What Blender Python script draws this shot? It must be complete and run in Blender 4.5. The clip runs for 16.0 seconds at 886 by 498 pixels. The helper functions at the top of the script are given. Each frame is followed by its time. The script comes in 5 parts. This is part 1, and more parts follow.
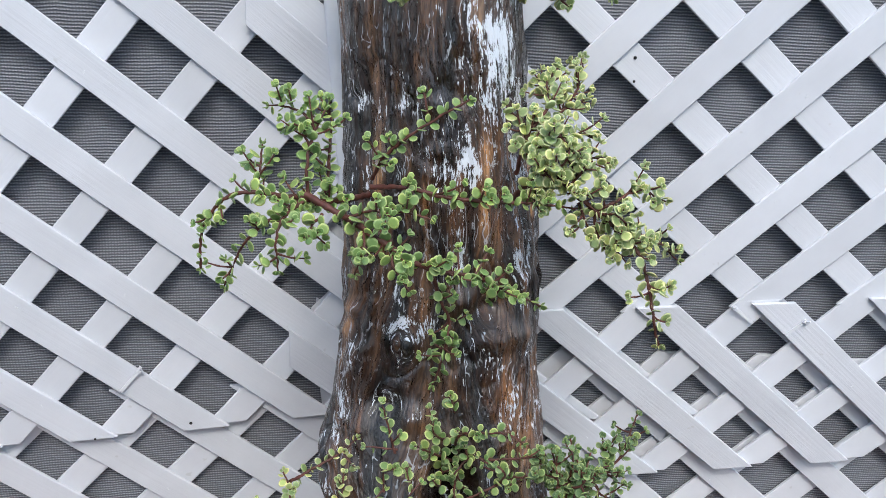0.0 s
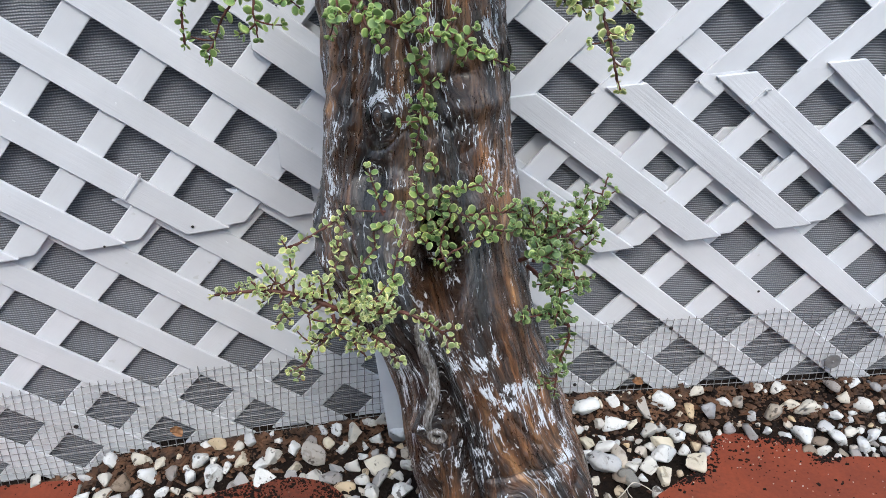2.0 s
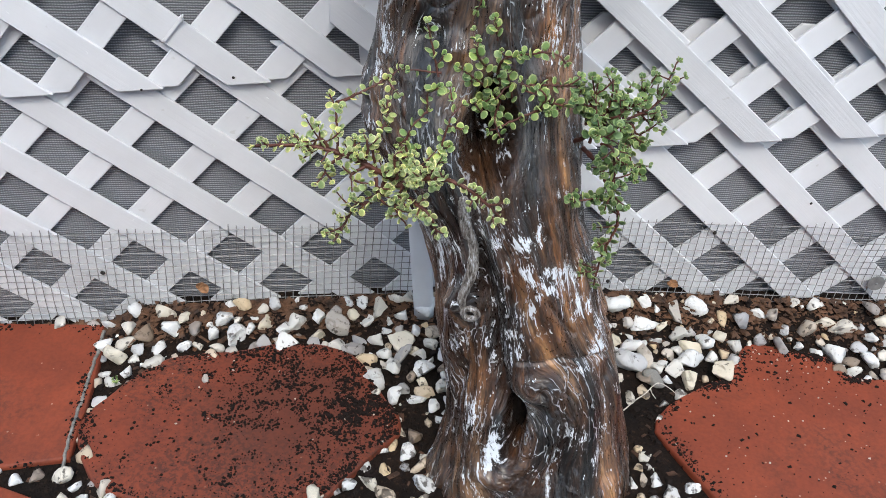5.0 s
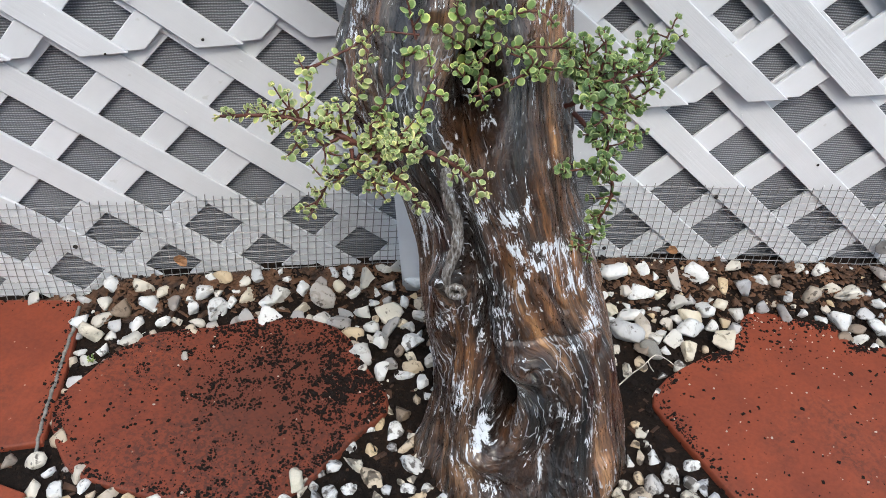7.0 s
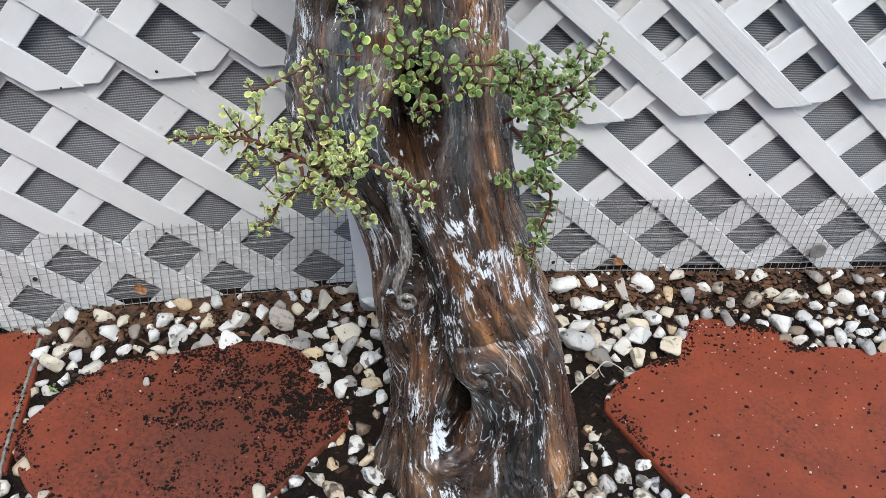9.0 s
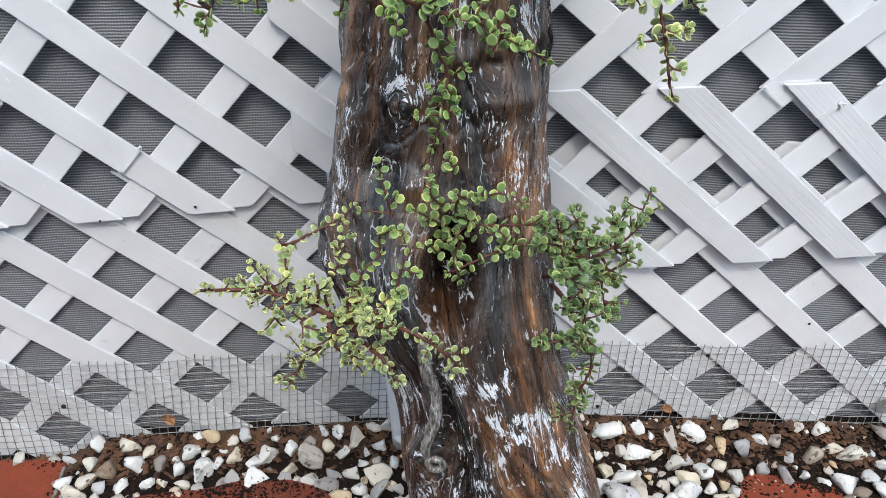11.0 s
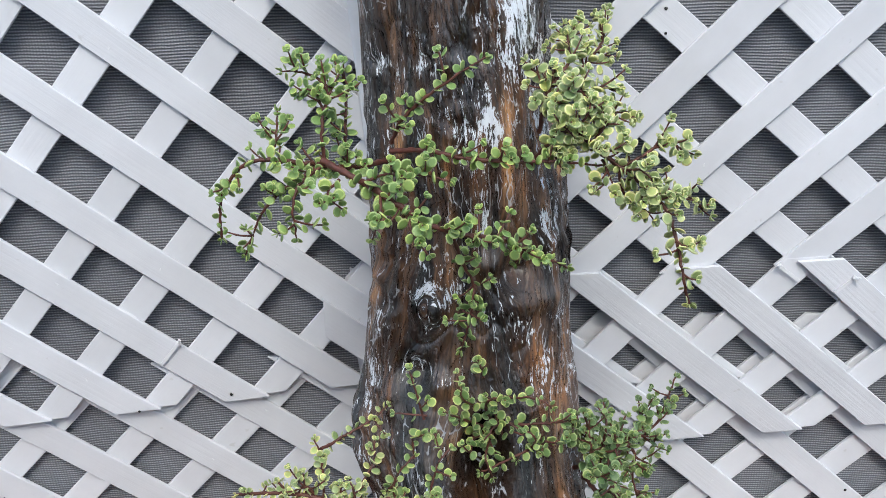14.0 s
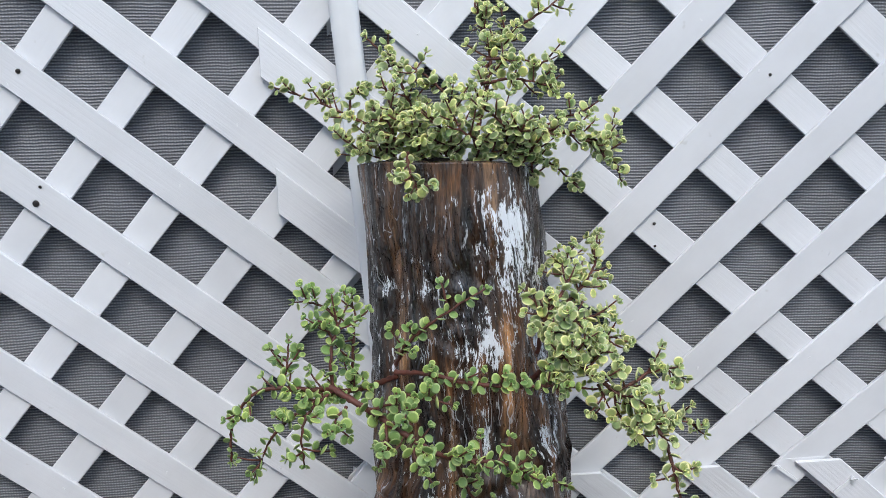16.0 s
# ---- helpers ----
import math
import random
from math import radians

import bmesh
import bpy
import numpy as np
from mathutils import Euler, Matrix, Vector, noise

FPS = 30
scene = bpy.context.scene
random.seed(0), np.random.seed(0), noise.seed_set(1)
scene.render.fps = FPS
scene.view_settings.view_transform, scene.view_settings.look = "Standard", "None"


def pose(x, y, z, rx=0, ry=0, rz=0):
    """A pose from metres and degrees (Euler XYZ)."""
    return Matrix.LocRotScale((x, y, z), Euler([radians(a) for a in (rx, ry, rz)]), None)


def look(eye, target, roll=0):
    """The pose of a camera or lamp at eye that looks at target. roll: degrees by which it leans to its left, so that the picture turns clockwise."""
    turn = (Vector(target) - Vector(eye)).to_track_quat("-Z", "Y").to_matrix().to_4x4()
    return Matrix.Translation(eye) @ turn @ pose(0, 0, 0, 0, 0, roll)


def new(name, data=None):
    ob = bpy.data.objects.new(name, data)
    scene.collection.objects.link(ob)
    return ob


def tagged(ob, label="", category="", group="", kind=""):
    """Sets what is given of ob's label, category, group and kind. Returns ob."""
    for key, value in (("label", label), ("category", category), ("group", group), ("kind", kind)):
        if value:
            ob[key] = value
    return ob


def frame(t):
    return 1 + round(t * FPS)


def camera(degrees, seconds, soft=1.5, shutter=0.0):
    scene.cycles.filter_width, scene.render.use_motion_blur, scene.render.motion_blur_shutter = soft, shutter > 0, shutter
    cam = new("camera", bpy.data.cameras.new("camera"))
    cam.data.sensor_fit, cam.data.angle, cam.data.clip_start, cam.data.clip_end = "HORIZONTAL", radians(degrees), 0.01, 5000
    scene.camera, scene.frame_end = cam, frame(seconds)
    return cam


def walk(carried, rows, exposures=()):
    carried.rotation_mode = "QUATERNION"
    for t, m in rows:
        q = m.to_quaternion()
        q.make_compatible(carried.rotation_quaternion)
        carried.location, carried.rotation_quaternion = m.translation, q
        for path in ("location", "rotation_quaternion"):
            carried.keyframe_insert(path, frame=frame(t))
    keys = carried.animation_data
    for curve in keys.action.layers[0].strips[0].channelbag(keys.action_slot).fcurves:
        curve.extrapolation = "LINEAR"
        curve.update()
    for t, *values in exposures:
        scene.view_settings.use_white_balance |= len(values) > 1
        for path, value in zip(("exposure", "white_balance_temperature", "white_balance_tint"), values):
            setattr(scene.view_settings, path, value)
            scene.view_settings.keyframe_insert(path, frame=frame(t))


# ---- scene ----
cam = camera(54.46, 16.0, soft=0.75)
# seconds, eye, then degrees of yaw, pitch and roll
PATH = [
    (0.0, 0.1355, 0.0651, 1.0723, 5.02, -20.30, 2.41),
    (0.5, 0.1036, 0.0004, 1.0397, 4.46, -22.43, 2.55),
    (1.0, 0.1204, -0.0306, 1.0213, 5.02, -25.55, 0.48),
    (1.5, 0.1397, -0.0369, 0.9984, 4.64, -27.53, -0.78),
    (2.0, 0.1595, -0.0377, 0.9911, 4.33, -28.64, -1.23),
    (2.5, 0.1598, -0.0350, 0.9763, 3.92, -30.20, -0.88),
    (3.0, 0.1549, -0.0311, 0.9580, 3.54, -32.00, -0.28),
    (3.5, 0.1542, -0.0177, 0.9553, 3.23, -33.65, 0.43),
    (4.0, 0.1553, -0.0103, 0.9365, 2.83, -34.85, 1.96),
    (4.5, 0.1365, -0.0126, 0.9383, 4.49, -35.52, 3.44),
    (4.7, 0.1285, -0.0239, 0.9432, 5.75, -35.42, 3.49),
    (6.8, 0.1380, 0.0535, 0.9332, 5.72, -38.12, 3.31),
    (7.0, 0.1419, 0.0477, 0.9275, 5.72, -38.63, 2.83),
    (7.5, 0.1633, 0.0426, 0.9232, 5.46, -39.06, 1.39),
    (8.0, 0.1674, 0.0048, 0.9260, 3.36, -37.97, 1.47),
    (8.2, 0.1561, -0.0181, 0.9286, 2.40, -37.58, 1.83),
    (10.3, 0.1886, 0.0558, 0.9326, 5.79, -32.56, 3.15),
    (10.5, 0.1823, 0.0660, 0.9428, 6.41, -31.92, 2.83),
    (11.0, 0.1778, 0.0777, 0.9685, 7.46, -30.18, 1.78),
    (11.5, 0.1823, 0.0843, 0.9755, 7.81, -29.24, 0.97),
    (12.0, 0.1815, 0.0758, 0.9875, 7.55, -27.72, 0.63),
    (12.5, 0.1909, 0.0826, 1.0036, 7.83, -26.08, -0.11),
    (13.0, 0.1845, 0.0848, 1.0240, 8.84, -24.80, -0.63),
    (13.5, 0.1757, 0.0850, 1.0417, 8.82, -23.53, -0.43),
    (14.0, 0.1710, 0.0803, 1.0582, 9.26, -22.13, -0.84),
    (14.5, 0.1741, 0.0825, 1.0828, 9.38, -20.10, -1.23),
    (15.0, 0.1759, 0.0827, 1.1120, 9.04, -17.55, -1.03),
    (15.5, 0.1676, 0.0733, 1.1290, 8.81, -15.03, -0.72),
    (16.0, 0.1721, 0.0658, 1.1488, 9.12, -12.80, -0.99),
]


def eye_pose(x, y, z, yaw, pitch, roll):
    a, b = radians(yaw), radians(pitch)
    ahead = Vector((-math.sin(a) * math.cos(b), math.cos(a) * math.cos(b), math.sin(b)))
    return look((x, y, z), Vector((x, y, z)) + ahead, roll)


# the clip's own exposure drifts a little: seconds, stops, kelvin, tint
EXPOSURES = [(0.0, -0.10, 6350, 5), (2.0, -0.03, 6420, 4), (4.5, 0.05, 6520, 4), (8.0, 0.02, 6720, 3), (10.5, 0.02, 6600, 3), (12.5, -0.06, 6500, 4), (14.5, -0.10, 6500, 4), (16.0, -0.22, 6500, 4)]
walk(cam, [(t, eye_pose(*row)) for t, *row in PATH], EXPOSURES)


# ---- light ----
world = bpy.data.worlds.new("sky")
scene.world = world
world.use_nodes = True
wn = world.node_tree
sky = wn.nodes.new("ShaderNodeTexSky")
sky.sky_type, sky.sun_disc = "NISHITA", False
sky.sun_elevation, sky.sun_rotation = radians(52), radians(169)
sky.air_density, sky.dust_density, sky.ozone_density = 1.0, 2.2, 1.0
wn.links.new(sky.outputs["Color"], wn.nodes["Background"].inputs["Color"])
wn.nodes["Background"].inputs["Strength"].default_value = 0.40

sun = new("sun", bpy.data.lights.new("sun", "SUN"))
sun.data.energy, sun.data.angle, sun.data.color = 0.95, radians(9), (1.0, 0.985, 0.96)
sun.matrix_world = look((0.6, -3.2, 4.2), (0, 0, 0))


# ---- materials ----
def nodes_of(name, rough=0.6):
    m = bpy.data.materials.new(name)
    m.use_nodes = True
    t = m.node_tree
    b = t.nodes["Principled BSDF"]
    b.inputs["Roughness"].default_value = rough
    return m, t, b


def node(t, kind, links=(), **values):
    n = t.nodes.new(kind)
    for key, value in values.items():
        setattr(n, key, value)
    for socket, source in links:
        if hasattr(source, "links"):
            t.links.new(source, n.inputs[socket])
        else:
            n.inputs[socket].default_value = source
    return n


def noise_of(t, vec, scale, detail=4.0, rough=0.55, distortion=0.0):
    return node(t, "ShaderNodeTexNoise", [("Vector", vec), ("Scale", scale), ("Detail", detail), ("Roughness", rough), ("Distortion", distortion)])


def ramp(t, fac, stops):
    r = node(t, "ShaderNodeValToRGB", [("Fac", fac)])
    e = r.color_ramp.elements
    while len(e) < len(stops):
        e.new(0.5)
    for el, (p, c) in zip(e, stops):
        el.position, el.color = p, (*c, 1) if len(c) == 3 else c
    return r.outputs["Color"]


def mix(t, fac, a, b, mode="MIX"):
    n = node(t, "ShaderNodeMix", data_type="RGBA", blend_type=mode)
    for k, v in ((0, fac), (6, a), (7, b)):
        if hasattr(v, "links"):
            t.links.new(v, n.inputs[k])
        else:
            n.inputs[k].default_value = v if k == 0 or len(v) == 4 else (*v, 1)
    return n.outputs[2]


def bump(t, b, height, strength=0.3, distance=0.002, normal=None):
    n = node(t, "ShaderNodeBump", [("Height", height), ("Strength", strength), ("Distance", distance)])
    if normal is not None:
        t.links.new(normal, n.inputs["Normal"])
    t.links.new(n.outputs["Normal"], b.inputs["Normal"])
    return n.outputs["Normal"]


def coords(t, scale=(1, 1, 1), kind="Object"):
    c = node(t, "ShaderNodeTexCoord")
    mp = node(t, "ShaderNodeMapping", [("Vector", c.outputs[kind]), ("Scale", scale)])
    return mp.outputs["Vector"]


def white_paint(name, base, grain):
    """Brushed white paint on thin wooden strips, whose length is their local x."""
    m, t, b = nodes_of(name, 0.5)
    info = node(t, "ShaderNodeObjectInfo")
    v = coords(t)
    shift = node(t, "ShaderNodeVectorMath", [(0, v), (1, info.outputs["Random"])], operation="ADD").outputs[0]
    streak = node(t, "ShaderNodeMapping", [("Vector", shift), ("Scale", (6, 220, 60))]).outputs[0]
    g = noise_of(t, streak, 1.0, 5, 0.6).outputs[0]
    big = noise_of(t, shift, 9.0, 4).outputs[0]
    tone = ramp(t, big, [(0.3, tuple(c * 0.9 for c in base)), (0.62, base)])
    each = node(t, "ShaderNodeMapRange", [("Value", info.outputs["Random"]), ("To Min", 0.93), ("To Max", 1.03)]).outputs[0]
    tone = mix(t, 1.0, tone, each, "MULTIPLY")
    spots = ramp(t, noise_of(t, shift, 60.0, 2).outputs[0], [(0.72, (0, 0, 0)), (0.78, (1, 1, 1))])
    tone = mix(t, node(t, "ShaderNodeMath", [(0, spots), (1, 0.25)], operation="MULTIPLY").outputs[0], tone, (0.35, 0.33, 0.28))
    t.links.new(tone, b.inputs["Base Color"])
    b.inputs["Coat Weight"].default_value = 0.1
    bump(t, b, g, grain, 0.002)
    return m


WHITE = white_paint("white_lattice_paint", (0.72, 0.73, 0.76), 0.25)
GRAINY = white_paint("white_paint_on_rough_grain", (0.71, 0.72, 0.75), 0.40)


def fabric_material():
    m, t, b = nodes_of("grey_woven_screen", 0.85)
    v = coords(t)
    warp = noise_of(t, v, 7.0, 3)
    bent = node(t, "ShaderNodeVectorMath", [(0, v), (1, mix(t, 0.012, (0, 0, 0), warp.outputs["Color"]))], operation="ADD").outputs[0]
    rib = node(t, "ShaderNodeTexWave", [("Vector", bent), ("Scale", 84.0), ("Distortion", 1.1), ("Detail", 2.0), ("Detail Scale", 3.0)], wave_type="BANDS", bands_direction="Z").outputs["Fac"]
    cross = node(t, "ShaderNodeTexWave", [("Vector", bent), ("Scale", 90.0), ("Distortion", 0.4)], wave_type="BANDS", bands_direction="X").outputs["Fac"]
    weave = node(t, "ShaderNodeMath", [(0, rib), (1, cross)], operation="MULTIPLY").outputs[0]
    tone = ramp(t, rib, [(0.1, (0.150, 0.157, 0.178)), (0.6, (0.222, 0.230, 0.252)), (0.95, (0.36, 0.368, 0.393))])
    dark = ramp(t, weave, [(0.0, (0.75, 0.75, 0.75)), (0.7, (1.05, 1.05, 1.05))])
    tone = mix(t, 1.0, tone, dark, "MULTIPLY")
    dust = ramp(t, noise_of(t, v, 5.0, 5).outputs[0], [(0.35, (0.85, 0.85, 0.86)), (0.7, (1.12, 1.12, 1.12))])
    t.links.new(mix(t, 1.0, tone, dust, "MULTIPLY"), b.inputs["Base Color"])
    bump(t, b, rib, 0.5, 0.002)
    return m


FABRIC = fabric_material()


# whitewash and painted-on glints: x, height, half width, half height, how much
WHITEWASH_GLINTS = [(0.104, 0.925, 0.034, 0.130, 0.17), (0.078, 0.975, 0.016, 0.060, 0.14), (0.075, 0.850, 0.036, 0.075, 0.11), (-0.030, 0.970, 0.025, 0.050, 0.05), (-0.050, 0.580, 0.018, 0.060, 0.16), (0.125, 0.640, 0.028, 0.020, 0.10), (0.139, 0.387, 0.026, 0.028, 0.19), (0.181, 0.323, 0.030, 0.030, 0.20),
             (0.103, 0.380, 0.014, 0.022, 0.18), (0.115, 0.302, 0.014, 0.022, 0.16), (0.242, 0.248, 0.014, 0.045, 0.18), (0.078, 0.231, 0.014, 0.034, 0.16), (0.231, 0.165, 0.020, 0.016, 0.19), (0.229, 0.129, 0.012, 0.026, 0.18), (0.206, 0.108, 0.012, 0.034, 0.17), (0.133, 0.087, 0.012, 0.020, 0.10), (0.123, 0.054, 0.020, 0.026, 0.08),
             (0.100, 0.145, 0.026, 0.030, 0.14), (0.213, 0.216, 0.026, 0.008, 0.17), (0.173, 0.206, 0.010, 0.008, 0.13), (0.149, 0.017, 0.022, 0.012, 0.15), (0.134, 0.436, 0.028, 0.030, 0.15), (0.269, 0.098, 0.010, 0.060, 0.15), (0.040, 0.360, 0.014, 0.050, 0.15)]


def bark_material():
    """Thickly varnished driftwood: dark brown grain that flows round the knots, tan worn ridges, flaking whitewash and
    gloss highlights painted into the colour.
    """
    m, t, b = nodes_of("varnished_brown_wood", 0.4)

    def both_of(a, c, how):
        return node(t, "ShaderNodeMath", [(0, a), (1, c)], operation=how).outputs[0]

    def stretched(vec, along):
        return node(t, "ShaderNodeMapping", [("Vector", vec), ("Scale", (1, along, 1))]).outputs[0]

    v = coords(t)
    g = node(t, "ShaderNodeUVMap", uv_map="grain").outputs[0]
    warp = noise_of(t, v, 14.0, 3)
    g = node(t, "ShaderNodeVectorMath", [(0, g), (1, mix(t, 0.014, (0, 0, 0), warp.outputs["Color"]))], operation="ADD").outputs[0]
    long_, short, knotty = stretched(g, 0.09), stretched(g, 0.17), stretched(g, 0.40)
    fine = noise_of(t, long_, 460.0, 4, 0.65).outputs[0]
    mid = noise_of(t, long_, 120.0, 5, 0.62).outputs[0]
    wide = noise_of(t, long_, 36.0, 5, 0.62, 0.3).outputs[0]
    big = noise_of(t, v, 9.0, 4, 0.55).outputs[0]
    tone = ramp(t, wide, [(0.35, (0.005, 0.0032, 0.0026)), (0.46, (0.031, 0.0145, 0.0075)), (0.57, (0.115, 0.057, 0.027)), (0.70, (0.32, 0.19, 0.098))])
    tan = ramp(t, big, [(0.36, (0.34, 0.30, 0.30)), (0.50, (0.85, 0.82, 0.80)), (0.63, (1.7, 1.45, 1.12))])
    tone = mix(t, 1.0, tone, tan, "MULTIPLY")
    tone = mix(t, 1.0, tone, ramp(t, mid, [(0.34, (0.35, 0.32, 0.30)), (0.54, (1.2, 1.2, 1.2))]), "MULTIPLY")
    tone = mix(t, 1.0, tone, ramp(t, fine, [(0.38, (0.5, 0.48, 0.46)), (0.58, (1.15, 1.15, 1.15))]), "MULTIPLY")
    # grey weathered fibres here and there
    grey = ramp(t, both_of(noise_of(t, v, 6.0, 3).outputs[0], noise_of(t, long_, 210.0, 4, 0.7).outputs[0], "ADD"), [(1.10, (0, 0, 0)), (1.20, (1, 1, 1))])
    tone = mix(t, both_of(grey, 0.18, "MULTIPLY"), tone, (0.25, 0.235, 0.225))
    # whitewash flaked along the grain, and glints on the varnish painted in as white
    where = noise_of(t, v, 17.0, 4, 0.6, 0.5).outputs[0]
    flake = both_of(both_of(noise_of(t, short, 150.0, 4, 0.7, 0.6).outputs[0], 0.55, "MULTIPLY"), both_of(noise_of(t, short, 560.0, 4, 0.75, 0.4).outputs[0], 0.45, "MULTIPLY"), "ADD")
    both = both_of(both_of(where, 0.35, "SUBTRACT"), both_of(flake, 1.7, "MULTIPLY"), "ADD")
    for px, pz, wide_, tall, much in WHITEWASH_GLINTS:
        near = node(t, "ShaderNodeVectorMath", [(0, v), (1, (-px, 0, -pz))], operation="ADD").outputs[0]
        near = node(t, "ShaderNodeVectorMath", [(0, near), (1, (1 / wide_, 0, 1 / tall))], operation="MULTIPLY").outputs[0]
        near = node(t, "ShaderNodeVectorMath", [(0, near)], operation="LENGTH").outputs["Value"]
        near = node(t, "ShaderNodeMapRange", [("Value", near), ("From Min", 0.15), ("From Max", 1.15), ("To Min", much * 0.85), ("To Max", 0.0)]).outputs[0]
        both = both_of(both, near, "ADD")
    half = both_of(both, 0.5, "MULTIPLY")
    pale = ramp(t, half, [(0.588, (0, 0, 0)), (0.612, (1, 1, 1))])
    # crackled paint lines that also stand in for highlights on the wrinkled varnish
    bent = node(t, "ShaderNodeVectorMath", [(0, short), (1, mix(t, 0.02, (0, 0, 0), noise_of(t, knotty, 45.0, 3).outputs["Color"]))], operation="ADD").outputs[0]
    crackle_glints = node(t, "ShaderNodeTexVoronoi", [("Vector", bent), ("Scale", 105.0)], feature="DISTANCE_TO_EDGE").outputs["Distance"]
    crackle_glints = ramp(t, crackle_glints, [(0.018, (1, 1, 1)), (0.040, (0, 0, 0))])
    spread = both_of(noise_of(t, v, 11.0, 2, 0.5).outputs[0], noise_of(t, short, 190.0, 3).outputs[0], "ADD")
    crackle_glints = both_of(crackle_glints, ramp(t, both_of(spread, 0.5, "MULTIPLY"), [(0.53, (0, 0, 0)), (0.565, (1, 1, 1))]), "MULTIPLY")
    pale = both_of(pale, both_of(crackle_glints, 0.5, "MULTIPLY"), "MAXIMUM")
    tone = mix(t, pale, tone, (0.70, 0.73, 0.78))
    t.links.new(tone, b.inputs["Base Color"])
    t.links.new(ramp(t, big, [(0.3, (0.25, 0.25, 0.25)), (0.7, (0.5, 0.5, 0.5))]), b.inputs["Roughness"])
    b.inputs["Coat Weight"].default_value = 1.0
    b.inputs["Coat Roughness"].default_value = 0.045
    b.inputs["Coat IOR"].default_value = 1.55
    n1 = bump(t, b, mid, 0.7, 0.004)
    n2 = bump(t, b, fine, 0.5, 0.0015, n1)
    # the varnish has run and dried in wrinkles
    edge = node(t, "ShaderNodeTexVoronoi", [("Vector", node(t, "ShaderNodeVectorMath", [(0, knotty), (1, mix(t, 0.02, (0, 0, 0), noise_of(t, knotty, 60.0, 3).outputs["Color"]))], operation="ADD").outputs[0]), ("Scale", 70.0)], feature="DISTANCE_TO_EDGE").outputs["Distance"]
    wrinkle = ramp(t, edge, [(0.0, (1, 1, 1)), (0.08, (0.3, 0.3, 0.3)), (0.22, (0, 0, 0))])
    wrinkle = both_of(wrinkle, ramp(t, noise_of(t, v, 19.0, 2).outputs[0], [(0.42, (0, 0, 0)), (0.54, (1, 1, 1))]), "MULTIPLY")
    n3 = node(t, "ShaderNodeBump", [("Height", wrinkle), ("Strength", 1.0), ("Distance", 0.006), ("Normal", n2)]).outputs[0]
    n4 = node(t, "ShaderNodeBump", [("Height", noise_of(t, short, 95.0, 4, 0.62, 1.4).outputs[0]), ("Strength", 1.0), ("Distance", 0.024), ("Normal", n3)]).outputs[0]
    t.links.new(n4, b.inputs["Coat Normal"])
    return m


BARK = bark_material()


def soil_material():
    m, t, b = nodes_of("dark_damp_soil", 0.9)
    b.inputs["Specular IOR Level"].default_value = 0.2
    v = coords(t)
    a = noise_of(t, v, 130.0, 5, 0.7).outputs[0]
    c = noise_of(t, v, 12.0, 4).outputs[0]
    tone = ramp(t, a, [(0.3, (0.005, 0.0035, 0.0028)), (0.58, (0.015, 0.010, 0.0075)), (0.8, (0.065, 0.038, 0.024))])
    tone = mix(t, 1.0, tone, ramp(t, c, [(0.35, (0.6, 0.6, 0.6)), (0.7, (1.5, 1.25, 1.05))]), "MULTIPLY")
    t.links.new(tone, b.inputs["Base Color"])
    bump(t, b, a, 1.0, 0.006)
    return m


SOIL = soil_material()


def slab_material(name, dirtiness, stain=None):
    m, t, b = nodes_of(name, 0.7)
    v = coords(t, kind="Object")
    big = noise_of(t, v, 6.0, 5, 0.6).outputs[0]
    fine = noise_of(t, v, 160.0, 4, 0.6).outputs[0]
    tone = ramp(t, big, [(0.3, (0.160, 0.030, 0.012)), (0.55, (0.245, 0.047, 0.017)), (0.75, (0.300, 0.064, 0.026))])
    tone = mix(t, 1.0, tone, ramp(t, fine, [(0.3, (0.85, 0.85, 0.85)), (0.6, (1.06, 1.06, 1.06))]), "MULTIPLY")
    pale = ramp(t, node(t, "ShaderNodeTexVoronoi", [("Vector", v), ("Scale", 42.0)]).outputs["Distance"], [(0.045, (1, 1, 1)), (0.075, (0, 0, 0))])
    tone = mix(t, pale, tone, (0.42, 0.25, 0.18))
    dirt = ramp(t, noise_of(t, v, 4.2, 6, 0.62).outputs[0], [(0.62 - 0.25 * dirtiness, (0, 0, 0)), (0.80 - 0.2 * dirtiness, (1, 1, 1))])
    speck = ramp(t, noise_of(t, v, 130.0, 4, 0.7).outputs[0], [(0.46, (0, 0, 0)), (0.56, (1, 1, 1))])
    dirt = mix(t, 0.65, dirt, mix(t, 1.0, dirt, speck, "MULTIPLY"))
    tone = mix(t, node(t, "ShaderNodeMath", [(0, dirt), (1, 0.8)], operation="MULTIPLY").outputs[0], tone, (0.03, 0.014, 0.010))
    if stain:
        # a large soft patch where wet soil has soaked in
        ragged = node(t, "ShaderNodeVectorMath", [(0, v), (1, mix(t, 0.10, (0, 0, 0), noise_of(t, v, 9.0, 5, 0.65).outputs["Color"]))], operation="ADD").outputs[0]
        away = node(t, "ShaderNodeVectorMath", [(0, ragged), (1, (stain[0] + 0.05, stain[1] + 0.05, 0.05))], operation="DISTANCE").outputs["Value"]
        soak = ramp(t, away, [(stain[2] * 0.35, (0.62, 0.62, 0.62)), (stain[2], (0, 0, 0))])
        tone = mix(t, soak, tone, (0.075, 0.022, 0.012))
    t.links.new(tone, b.inputs["Base Color"])
    bump(t, b, fine, 0.35, 0.0015)
    return m


SLAB = slab_material("terracotta_red_paver", 0.45)
SOILED = slab_material("soil_stained_red_paver", 1.0, (0.07, 0.03, 0.19))


